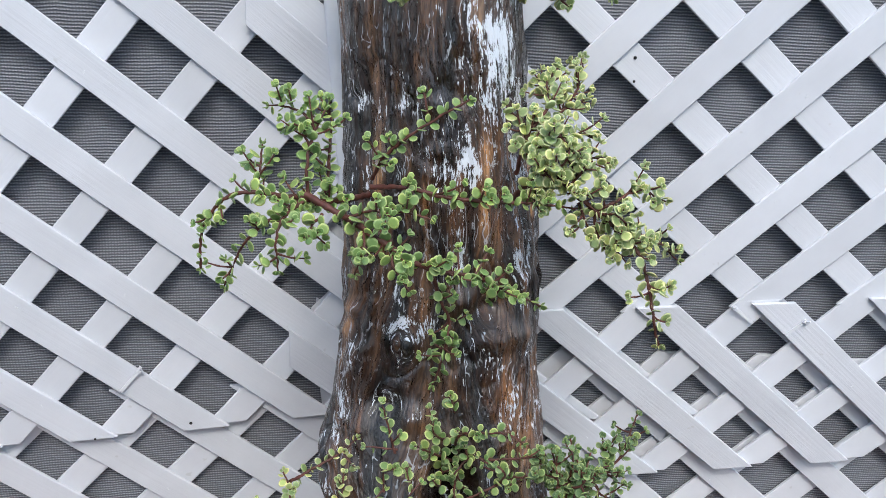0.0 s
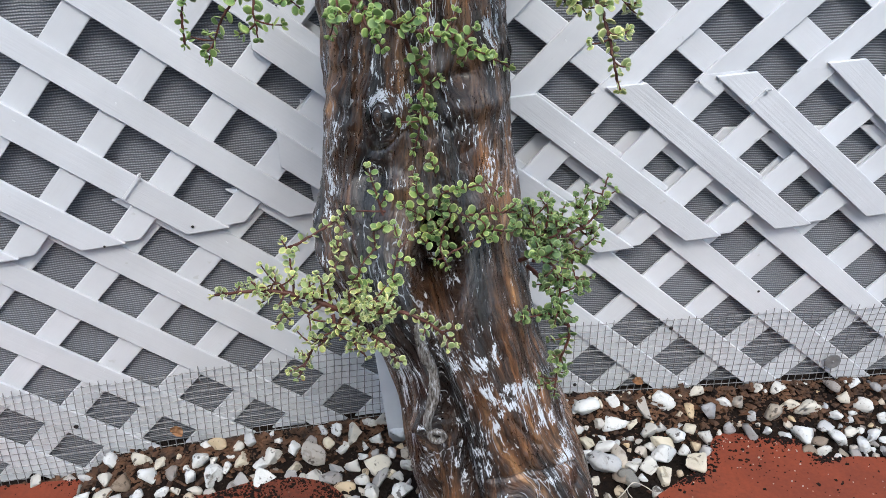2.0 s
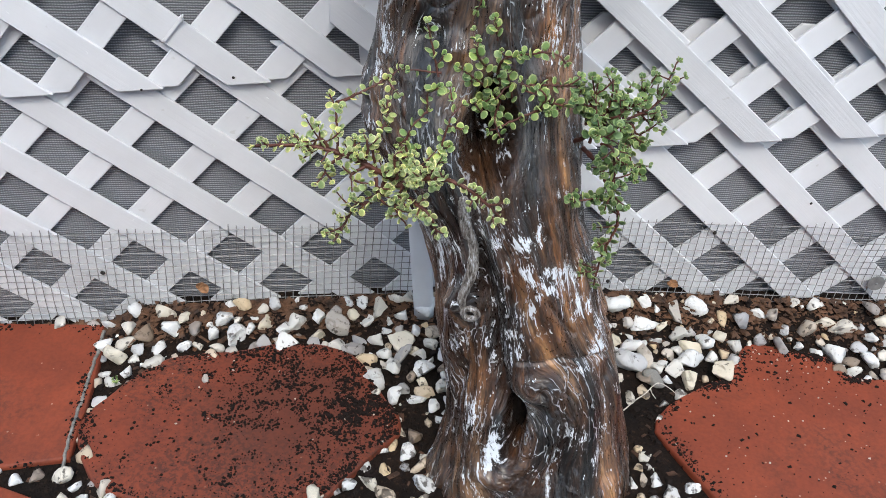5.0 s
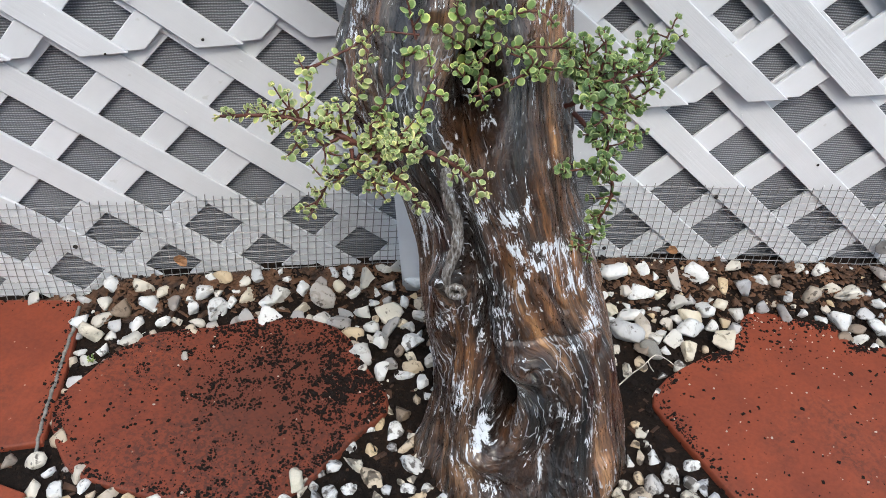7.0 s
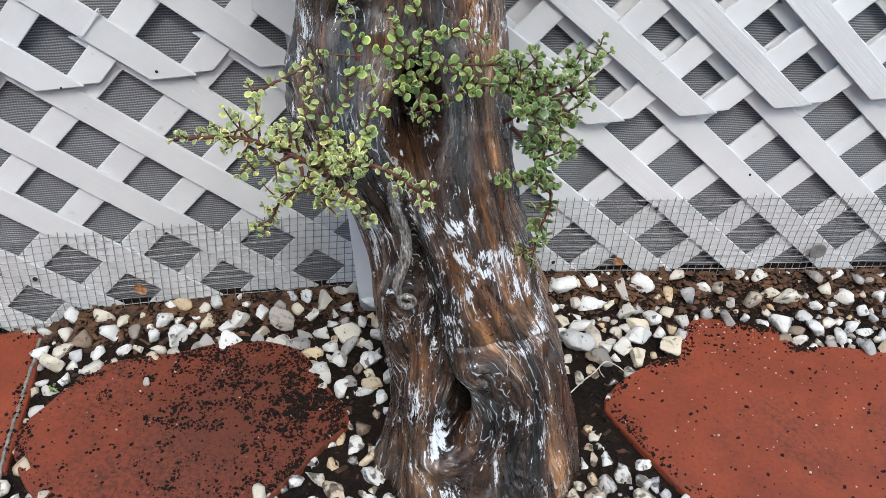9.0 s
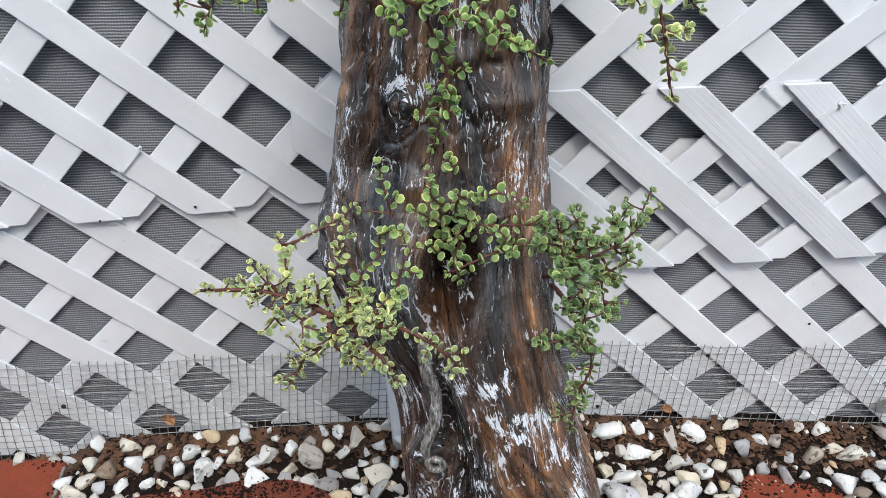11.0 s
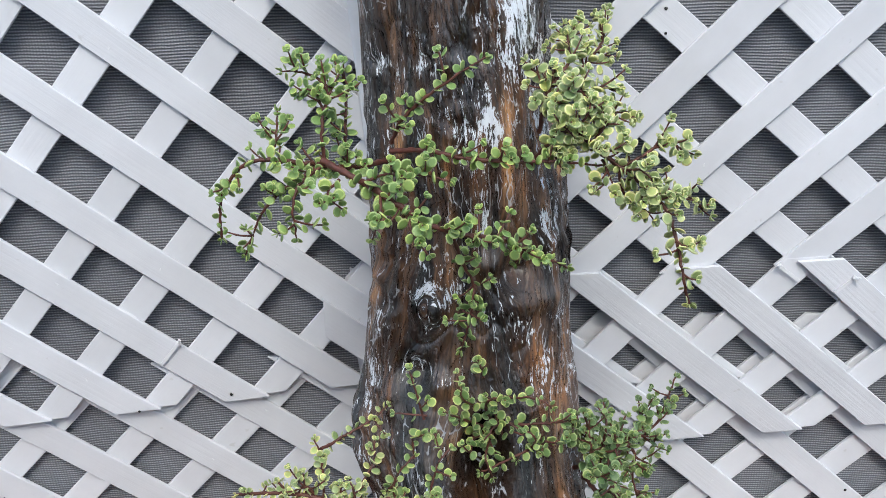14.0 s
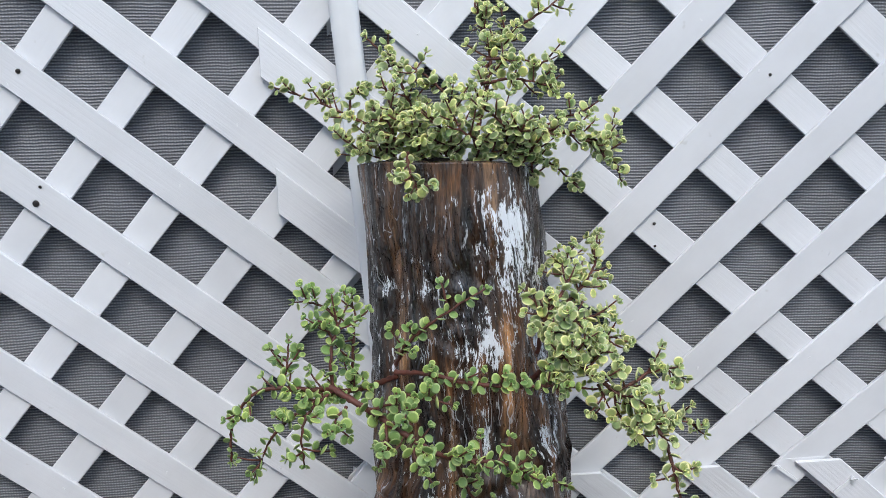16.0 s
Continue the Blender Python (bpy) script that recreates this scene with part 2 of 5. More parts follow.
def stone_material(name="marble_chip", soiled=0.0):
    m, t, b = nodes_of(name, 0.65)
    info = node(t, "ShaderNodeObjectInfo")
    isle = node(t, "ShaderNodeNewGeometry")
    v = isle.outputs["Position"]
    pick = node(t, "ShaderNodeMath", [(0, info.outputs["Random"]), (1, isle.outputs["Random Per Island"])], operation="ADD").outputs[0]
    pick = node(t, "ShaderNodeMath", [(0, pick)], operation="FRACT").outputs[0]
    tone = ramp(t, pick, [(0.0, (0.74, 0.74, 0.73)), (0.30, (0.66, 0.66, 0.65)), (0.48, (0.64, 0.57, 0.44)), (0.62, (0.50, 0.51, 0.53)), (0.78, (0.57, 0.43, 0.26)), (0.90, (0.36, 0.36, 0.37)), (1.0, (0.24, 0.18, 0.13))])
    shift = node(t, "ShaderNodeVectorMath", [(0, v), (1, pick)], operation="ADD").outputs[0]
    vein = ramp(t, noise_of(t, shift, 55.0, 5, 0.65, 0.8).outputs[0], [(0.28, (0.42, 0.38, 0.33)), (0.44, (1, 1, 1))])
    tone = mix(t, 0.85, tone, mix(t, 1.0, tone, vein, "MULTIPLY"))
    dirt = ramp(t, noise_of(t, shift, 85.0, 4).outputs[0], [(0.60 - 0.12 * soiled, (0, 0, 0)), (0.67 - 0.09 * soiled, (1, 1, 1))])
    tone = mix(t, node(t, "ShaderNodeMath", [(0, dirt), (1, 0.85)], operation="MULTIPLY").outputs[0], tone, (0.04, 0.027, 0.019))
    t.links.new(tone, b.inputs["Base Color"])
    bump(t, b, noise_of(t, shift, 140.0, 4).outputs[0], 0.7, 0.003)
    return m


STONE = stone_material()
MUDDY_STONE = stone_material("soil_stained_marble_chip", 1.0)


def plain(name, colour, rough=0.6, metal=0.0, vary=0.15, scale=40.0):
    m, t, b = nodes_of(name, rough)
    v = coords(t)
    n = noise_of(t, v, scale, 4).outputs[0]
    lo, hi = tuple(c * (1 - vary) for c in colour), tuple(c * (1 + vary) for c in colour)
    t.links.new(ramp(t, n, [(0.3, lo), (0.7, hi)]), b.inputs["Base Color"])
    b.inputs["Metallic"].default_value = metal
    bump(t, b, n, 0.15, 0.001)
    return m


PIPE = plain("white_gloss_paint", (0.72, 0.73, 0.75), 0.35, 0, 0.06, 14)
WIRE = plain("galvanised_wire", (0.20, 0.20, 0.205), 0.5, 0.3, 0.4, 30)


def grey_wood():
    """Barkless weathered wood under varnish: grey fibres with dark cracks and pale flecks."""
    m, t, b = nodes_of("grey_weathered_wood", 0.4)
    v = coords(t, (1, 1, 0.16))
    fibre = noise_of(t, v, 420.0, 5, 0.7, 0.4).outputs[0]
    tone = ramp(t, fibre, [(0.36, (0.030, 0.022, 0.017)), (0.47, (0.16, 0.135, 0.115)), (0.58, (0.33, 0.315, 0.30)), (0.68, (0.62, 0.64, 0.67))])
    t.links.new(tone, b.inputs["Base Color"])
    b.inputs["Coat Weight"].default_value = 0.9
    b.inputs["Coat Roughness"].default_value = 0.06
    bump(t, b, fibre, 1.0, 0.003)
    return m


GREYWOOD = grey_wood()
WALL = plain("pale_render", (0.45, 0.44, 0.42), 0.8, 0, 0.1, 4)


# ---- helpers for building ----
def link_mesh(name, bm, material, parent=None, label="", smooth=False):
    me = bpy.data.meshes.new(name)
    bm.to_mesh(me)
    bm.free()
    me.materials.append(material)
    if smooth:
        me.polygons.foreach_set("use_smooth", [True] * len(me.polygons))
    ob = new(name, me)
    if parent is not None:
        ob.parent = parent
    if label:
        tagged(ob, label)
    return ob


def part(name, bm, material, parent, label="", smooth=False):
    return link_mesh(name, bm, material, parent, label, smooth)


def from_arrays(name, verts, faces, material, parent=None, label="", smooth=True):
    me = bpy.data.meshes.new(name)
    me.from_pydata([tuple(v) for v in verts], [], [tuple(int(i) for i in f) for f in faces])
    me.materials.append(material)
    me.polygons.foreach_set("use_smooth", [smooth] * len(me.polygons))
    ob = new(name, me)
    if parent is not None:
        ob.parent = parent
    if label:
        tagged(ob, label)
    return ob


def empty(name, m=None):
    ob = new(name)
    ob.empty_display_size = 0.05
    if m is not None:
        ob.matrix_world = m
    return ob


def spline(pts, step=0.004):
    """Points along a smooth curve through pts."""
    pts = [Vector(p) for p in pts]
    full = [pts[0] * 2 - pts[1]] + pts + [pts[-1] * 2 - pts[-2]]
    out = []
    for a, b, c, d in zip(full, full[1:], full[2:], full[3:]):
        n = max(2, int((c - b).length / step))
        for i in range(n):
            s = i / n
            out.append(0.5 * (2 * b + (c - a) * s + (2 * a - 5 * b + 4 * c - d) * s * s + (3 * b - a - 3 * c + d) * s ** 3))
    out.append(pts[-1])
    return out


# ---- the two runs of fence, which meet at a blunt corner behind the trunk ----
CORNER = Vector((0.0229, 1.1337, 0.0))
TURN_LEFT, TURN_RIGHT = 15.23, 5.77
FENCE = {s: Matrix.Translation(CORNER) @ Matrix.Rotation(radians(a), 4, "Z") for s, a in (("left", TURN_LEFT), ("right", TURN_RIGHT))}
WIDE, NARROW = 0.0412, 0.0383  # falling and rising strips


def clip(poly, a, b, c):
    """The part of a polygon where a*u + b*w <= c."""
    out = []
    for p, q in zip(poly, poly[1:] + poly[:1]):
        dp, dq = a * p[0] + b * p[1] - c, a * q[0] + b * q[1] - c
        if dp <= 0:
            out.append(p)
        if dp * dq < 0:
            k = dp / (dp - dq)
            out.append((p[0] + k * (q[0] - p[0]), p[1] + k * (q[1] - p[1])))
    return out


def strip_at(panel, origin, along, limits, near, material, width, thick=0.006, name="strip"):
    """One strip through origin, clipped to the panel's limits; near is its front face's distance before the fence's plane."""
    d = Vector(along).normalized()
    n = Vector((-d[1], d[0]))
    h = width / 2 * random.uniform(0.97, 1.03)
    poly = [tuple(Vector(origin) + d * s + n * k) for s, k in ((-3, -h), (3, -h), (3, h), (-3, h))]
    for a, b, c in limits:
        c += random.uniform(-0.002, 0.002)
        poly = clip(poly, a, b, c)
        if len(poly) < 3:
            return None
    mid = sum((Vector(p) for p in poly), Vector((0, 0))) / len(poly)
    flat = [((Vector(p) - mid).dot(d), (Vector(p) - mid).dot(n)) for p in poly]
    bm = bmesh.new()
    face = bm.faces.new([bm.verts.new((x, y, 0)) for x, y in flat])
    if face.normal.z > 0:
        face.normal_flip()
    ring = bmesh.ops.extrude_face_region(bm, geom=[face])
    for vert in (e for e in ring["geom"] if isinstance(e, bmesh.types.BMVert)):
        vert.co.z += thick
    bmesh.ops.recalc_face_normals(bm, faces=bm.faces)
    edges = [e for e in bm.edges]
    bmesh.ops.bevel(bm, geom=edges, offset=0.0009, segments=1, affect="EDGES")
    ob = part(name, bm, material, panel)
    # local x along the strip, local z towards the viewer
    x = Vector((d[0], 0, d[1]))
    z = Vector((0, -1, 0))
    y = z.cross(x)
    turn = Matrix((x, y, z)).transposed().to_4x4()
    wobble = random.uniform(-0.0006, 0.0006)
    ob.matrix_local = Matrix.Translation((mid[0], -near + thick + wobble, mid[1])) @ turn
    return ob


def staple_mesh():
    """A painted-over staple: a tiny rounded bar."""
    bm = bmesh.new()
    bmesh.ops.create_cube(bm, size=1.0)
    for v in bm.verts:
        v.co = (v.co.x * 0.0045 * (0.8 if v.co.z > 0 else 1), v.co.y * 0.0016, v.co.z * 0.0014)
    me = bpy.data.meshes.new("staple")
    bm.to_mesh(me)
    bm.free()
    me.materials.append(PIPE)
    return me


STAPLE = staple_mesh()


def hidden_end(origin, along, behind, lowest):
    """The limit that ends a rising strip behind the first falling strip of the panel in front above a height."""
    c, bk, fw = (Vector(p) for p in behind)
    n = Vector((-bk.y, bk.x)).normalized()
    n = n if n.y > 0 else -n
    best = None
    for k in range(-30, 31):
        reach = n.dot(c + fw * (k + 0.5))
        s = (reach - n.dot(origin)) / n.dot(along)
        height = origin.y + along.y * s
        if height > lowest and (best is None or height < best[0]):
            best = (height, reach)
    return n.x, n.y, best[1] - 0.012


def lattice_panel(side, label, centre, back, fwd, limits, front, depth, mats=(None, None), warp=(0.0, 0.0, 0.0, 0.0), falling_limits=None, drop=(0.0, 0.0), behind=None):
    """Crossed strips. centre: the middle of one opening; back, fwd: the steps from opening to opening along the falling and the rising strips.
    warp: how fast the spacing grows along and up, and from where; drop: how far the rear strips sit off the front ones' pattern."""
    panel = empty("lattice_panel", FENCE[side])
    tagged(panel, label, "lattice panel", "lattice panels")
    c, bk, fw = Vector(centre), Vector(back), Vector(fwd)
    pivot = Vector(warp[2:])

    def bent(p):
        d = p - pivot
        return pivot + d * (1 + warp[0] * d.x + warp[1] * d.y)

    def inside_limits(p):
        return all(a * p.x + b * p.y <= lim - 0.02 for a, b, lim in limits)

    d_back, d_fwd = (depth, depth - 0.0062) if front == "back" else (depth - 0.0062, depth)
    for k in range(-26, 27):
        for step, way, d, mat, width in ((fw, bk, d_back, mats[0] or WHITE, WIDE), (bk, fw, d_fwd, mats[1] or WHITE, NARROW)):
            at = c + step * (k + 0.5)
            # the middle of this strip inside the panel
            at = at + way * ((pivot - at).dot(way) / way.length_squared)
            p, q = bent(at - way), bent(at + way)
            if (way is bk) != (front == "back"):
                p, q = p + Vector(drop), q + Vector(drop)
            edges = falling_limits or limits if way is bk else limits
            if behind and way is fw:
                edges = edges[:3] + [hidden_end((p + q) / 2, q - p, behind, edges[3][2] - 0.03)]
            strip_at(panel, (p + q) / 2, q - p, edges, d, mat, width)
    for i in range(-14, 15):
        for j in range(-14, 15):
            p = bent(c + bk * (i + 0.5) + fw * (j + 0.5))
            if inside_limits(p) and random.random() < 0.42:
                p = p + Vector((random.uniform(-0.012, 0.012), random.uniform(-0.012, 0.012)))
                ob = new("staple", STAPLE)
                ob.parent = panel
                ob.matrix_local = pose(p.x, -depth, p.y, 90, random.uniform(30, 150), 0)
    return panel


def bounds(u0, u1, w0, w1, slope0=0.0, slope1=0.0):
    """Limits of a panel: from u0 to u1 along, from w0 to w1 up; the lower and upper edges may rise along it."""
    return [(-1, 0, -u0), (1, 0, u1), (slope0, -1, -w0), (-slope1, 1, w1)]


lattice_panel("left", "white painted wooden lattice with cut lower ends", (-0.4081, 0.8363), (0.0838, -0.0691), (0.0684, 0.0794), bounds(-1.35, 0.02, 0.436, 1.75, 0.06), "back", 0.0, warp=(0.028, 0.063, -0.35, 0.8), drop=(-0.0015, -0.0015))
lattice_panel("left", "white painted wooden lattice standing in the gravel", (-0.4338, 0.3138), (0.0786, -0.0640), (0.0706, 0.0712), bounds(-1.35, 0.01, -0.06, 0.475), "back", -0.0125, drop=(-0.0013, -0.0038), behind=((-0.4081, 0.8363), (0.0838, -0.0691), (0.0684, 0.0794)))
lattice_panel("right", "white painted wooden lattice, rising strips in front", (0.3755, 1.0299), (0.0773, -0.0643), (0.076, 0.077), bounds(-0.16, 1.45, 0.57, 1.75, 0.08), "fwd", 0.0, warp=(-0.032, 0.17, 0.4, 0.8), falling_limits=bounds(-0.16, 1.45, 0.40, 1.75, 0.08), drop=(0.0018, -0.0016))
lattice_panel("right", "white lattice patch of rough-grained strips over a joint", (0.3118, 0.5354), (0.0742, -0.0610), (0.0709, 0.0765), bounds(0.0, 1.45, 0.299, 0.578, 0.12, 0.085), "back", 0.0065, (GRAINY, WHITE), warp=(-0.002, 0.315, 0.4, 0.47), drop=(0.0020, -0.0029))
lattice_panel("right", "white painted wooden lattice with falling strips in front", (0.4450, 0.2563), (0.0772, -0.0658), (0.0734, 0.0773), bounds(0.0, 1.45, -0.06, 0.525), "back", -0.0128, falling_limits=bounds(0.0, 1.45, -0.06, 0.485, 0.0, 0.06), drop=(0.0026, -0.0035))


def cover_strips():
    """Loose falling strips nailed over the corner joint, cut upright at their outer ends."""
    panel = empty("lattice_panel", FENCE["left"])
    tagged(panel, "white rough-grained strips nailed over the corner of the lattice", "lattice panel", "lattice panels")
    for u, w in COVER_ENDS:
        strip_at(panel, (u - 0.0138, w - 0.0166), (0.77, -0.64), bounds(u, 0.05, 0.0, 1.8), 0.0055, GRAINY, 0.044, 0.005)


COVER_ENDS = [(-0.239, 1.183), (-0.226, 1.015), (-0.204, 0.735), (-0.188, 0.567)]
cover_strips()


def screen_behind(side, u0, u1):
    """A grey woven screen hung behind the lattice, slightly slack."""
    nu, nw, t = 60, 60, 0.003
    verts, faces = [], []
    for layer in (0, 1):
        for i in range(nu + 1):
            for j in range(nw + 1):
                u, w = u0 + (u1 - u0) * i / nu, -0.03 + 1.8 * j / nw
                sag = 0.004 * noise.noise((u * 4, w * 4, 3.0))
                verts.append(FENCE[side] @ Vector((u, 0.030 + sag + t * layer, w)))
    k = (nu + 1) * (nw + 1)
    for i in range(nu):
        for j in range(nw):
            a = i * (nw + 1) + j
            faces.append((a, a + nw + 1, a + nw + 2, a + 1))
            faces.append((k + a, k + a + 1, k + a + nw + 2, k + a + nw + 1))
    ob = from_arrays("wall_" + side, verts, faces, FABRIC)
    return tagged(ob, "dark grey woven screen hung behind the lattice", "screen", kind="structure")


screen_behind("left", -1.36, 0.004)
screen_behind("right", -0.004, 1.46)


# ---- ground ----
def ground_height(x, y):
    """Soil a little below the pavers, banked up towards the fence."""
    edge = 1.1337 + (0.2722 if x < 0.0229 else 0.101) * (x - 0.0229)
    near = max(0.0, min(1.0, (y - (edge - 0.09)) / 0.09)) * max(0.0, min(1.0, (x + 0.53) / 0.05))
    bank = (0.030 if x < 0 else 0.045 + 0.03 * max(0, min(1, x))) * near * near
    return -0.011 + bank + 0.006 * noise.noise((x * 14, y * 14, 0.5))


def ground():
    """One sheet: fine near the fence, coarse out to the horizon."""
    xs = sorted(set([-400, -60, -12, -4, -2] + [round(-1.5 + 0.03 * i, 3) for i in range(107)] + [2.5, 5, 12, 60, 400]))
    ys = sorted(set([-400, -60, -12, -4, -2, -1, -0.4] + [round(0.0 + 0.03 * i, 3) for i in range(52)] + [2.5, 5, 12, 60, 400]))
    verts = [(x, y, ground_height(x, y) if -1.6 < x < 1.8 and 0 < y < 1.6 else -0.011) for x in xs for y in ys]
    ny = len(ys)
    faces = [(i * ny + j, (i + 1) * ny + j, (i + 1) * ny + j + 1, i * ny + j + 1) for i in range(len(xs) - 1) for j in range(ny - 1)]
    return tagged(from_arrays("ground", verts, faces, SOIL), "dark damp soil with crumbs of bark", "ground", kind="structure")


GROUND = ground()


def paver(outline, label, smoothing=3, material=SLAB):
    """A thick cast paver with a worn, rounded edge."""
    pts = [Vector(p) for p in outline]
    for _ in range(smoothing):
        pts = [q for a, b in zip(pts, pts[1:] + pts[:1]) for q in (a * 0.75 + b * 0.25, a * 0.25 + b * 0.75)]
    mid = sum(pts, Vector((0, 0))) / len(pts)
    bm = bmesh.new()
    rings = []
    for inset, z in ((0.0, -0.045), (0.0, -0.004), (0.0012, -0.0015), (0.004, 0.0), (0.012, 0.0004)):
        ring = []
        for p in pts:
            rag = 1 + 0.014 * noise.noise((p.x * 22, p.y * 22, 1.0)) + 0.010 * noise.noise((p.x * 80, p.y * 80, 2.0))
            q = mid + (p - mid) * rag
            q = q - (q - mid).normalized() * inset
            ring.append(bm.verts.new((q.x - mid.x, q.y - mid.y, z)))
        rings.append(ring)
    for r0, r1 in zip(rings, rings[1:]):
        for i in range(len(pts)):
            j = (i + 1) % len(pts)
            bm.faces.new((r0[i], r0[j], r1[j], r1[i]))
    bm.faces.new(rings[-1])
    bm.faces.new(rings[0][::-1])
    bmesh.ops.recalc_face_normals(bm, faces=bm.faces)
    ob = link_mesh("paver", bm, material)
    ob.location = (mid.x, mid.y, 0)
    return tagged(ob, label, "paver", "red pavers")


SLAB_A = [(-0.456, 0.750), (-0.460, 0.789), (-0.444, 0.822), (-0.428, 0.863), (-0.401, 0.910), (-0.355, 0.938), (-0.286, 0.956), (-0.247, 0.978), (-0.183, 0.999), (-0.120, 0.990), (-0.076, 0.957), (-0.043, 0.900), (-0.010, 0.874), (0.000, 0.828), (-0.036, 0.790), (-0.052, 0.749), (-0.075, 0.714), (-0.094, 0.682), (-0.130, 0.654), (-0.248, 0.646), (-0.300, 0.648), (-0.349, 0.658), (-0.385, 0.664), (-0.424, 0.702)]
SLAB_B = [(-0.90, 0.915), (-0.700, 0.945), (-0.540, 0.972), (-0.512, 0.976), (-0.480, 0.859), (-0.462, 0.79), (-0.434, 0.676), (-0.90, 0.62)]
SLAB_D = [(-0.90, 0.61), (-0.437, 0.672), (-0.39, 0.50), (-0.38, 0.35), (-0.90, 0.33)]
SLAB_C = [(0.359, 0.915), (0.400, 0.974), (0.455, 1.018), (0.485, 1.043), (0.512, 1.088), (0.526, 1.132), (0.574, 1.134), (0.600, 1.127), (0.643, 1.130), (0.668, 1.120), (0.681, 1.090), (0.705, 1.079), (0.770, 1.088), (0.90, 1.07), (0.99, 0.93), (0.93, 0.80), (0.78, 0.745), (0.64, 0.715), (0.502, 0.727), (0.460, 0.768), (0.421, 0.819), (0.388, 0.872)]
paver(SLAB_A, "rounded red paver strewn with dark soil crumbs", 2, SOILED)
paver(SLAB_B, "straight-edged red paver beside a thin joint", 1)
paver(SLAB_D, "straight-edged red paver beyond a joint", 1)
paver(SLAB_C, "ragged red paver with pale specks, fairly clean", 1)


# ---- trunk ----
# height, left and right edge, middle in y, half depth
TRUNK = [(-0.06, 0.035, 0.335, 0.815, 0.135), (0.0, 0.046, 0.322, 0.825, 0.132), (0.06, 0.056, 0.303, 0.850, 0.125), (0.13, 0.058, 0.288, 0.865, 0.115), (0.21, 0.042, 0.259, 0.875, 0.108), (0.28, 0.030, 0.234, 0.885, 0.108), (0.35, 0.012, 0.210, 0.895, 0.112), (0.41, -0.030, 0.196, 0.915, 0.118), (0.46, -0.066, 0.187, 0.935, 0.122), (0.49, -0.078, 0.183, 0.945, 0.120), (0.53, -0.074, 0.178, 0.965, 0.115), (0.58, -0.066, 0.174, 0.985, 0.112), (0.65, -0.064, 0.168, 0.997, 0.110), (0.77, -0.062, 0.160, 1.010, 0.105), (0.885, -0.063, 0.139, 1.022, 0.098), (1.039, -0.077, 0.123, 1.033, 0.091)]
RIM = 1.039


def trunk_section(z):
    cols = np.array(TRUNK)
    return [float(np.interp(z, cols[:, 0], cols[:, k])) for k in range(1, 5)]


def smooth_section(z):
    s = np.mean([trunk_section(max(-0.06, min(RIM, z + d))) for d in (-0.02, -0.01, 0, 0.01, 0.02)], axis=0)
    return s


# bumps and hollows of the front: x, height, width, height of the spot, depth (outwards positive)
KNOTS = [(0.088, 0.490, 0.026, 0.050, -0.065), (0.035, 0.435, 0.022, 0.050, 0.012), (0.150, 0.420, 0.036, 0.070, 0.014), (0.118, 0.695, 0.015, 0.011, -0.012), (0.085, 0.706, 0.013, 0.011, 0.009),
         (0.025, 0.655, 0.019, 0.013, 0.007), (0.005, 0.580, 0.020, 0.012, -0.014), (0.035, 0.577, 0.015, 0.012, 0.009), (0.130, 0.660, 0.030, 0.012, 0.007)]
KNOTS += [(0.185, 0.29, 0.045, 0.080, 0.012), (0.068, 0.25, 0.020, 0.080, 0.014), (0.235, 0.16, 0.032, 0.075, 0.012), (0.155, 0.124, 0.0135, 0.040, -0.150), (0.178, 0.192, 0.024, 0.020, 0.015), (0.178, 0.192, 0.006, 0.006, -0.008), (0.190, 0.118, 0.018, 0.050, 0.018), (0.105, 0.130, 0.026, 0.050, 0.016), (0.135, 0.060, 0.040, 0.030, 0.007), (0.150, 0.020, 0.030, 0.014, -0.010), (0.215, 0.060, 0.010, 0.050, -0.014), (0.245, 0.040, 0.024, 0.050, 0.012), (0.098, 0.030, 0.016, 0.060, 0.010), (0.290, 0.030, 0.030, 0.050, 0.012), (0.083, 0.294, 0.012, 0.012, 0.014), (0.083, 0.294, 0.004, 0.004, -0.010),
          (0.020, 0.500, 0.030, 0.060, 0.008), (-0.020, 0.90, 0.018, 0.10, -0.007), (0.095, 0.88, 0.022, 0.12, 0.006), (0.130, 0.83, 0.010, 0.10, -0.008), (0.205, 0.36, 0.014, 0.06, -0.008)]
# furrows, cracks and a twisted cord of wood: width, depth, then the way along the front
SEAMS = [(0.010, -0.020, [(0.080, 0.460), (0.086, 0.396), (0.102, 0.315), (0.116, 0.266), (0.128, 0.205), (0.141, 0.165), (0.152, 0.140)]),
         (0.0024, -0.006, [(0.150, 0.222), (0.175, 0.229), (0.204, 0.231), (0.235, 0.220), (0.268, 0.203)]),
         (0.0020, -0.004, [(0.172, 0.310), (0.190, 0.284), (0.212, 0.256)]),
         (0.008, 0.011, [(0.072, 0.410), (0.080, 0.370), (0.085, 0.337), (0.078, 0.312), (0.069, 0.296)]),
         (0.009, 0.005, [(0.172, 0.084), (0.155, 0.066), (0.138, 0.056), (0.122, 0.062)]),
         (0.008, -0.010, [(0.255, 0.200), (0.262, 0.130), (0.272, 0.060)]),
         (0.006, -0.008, [(0.085, 0.200), (0.078, 0.120), (0.070, 0.020)])]


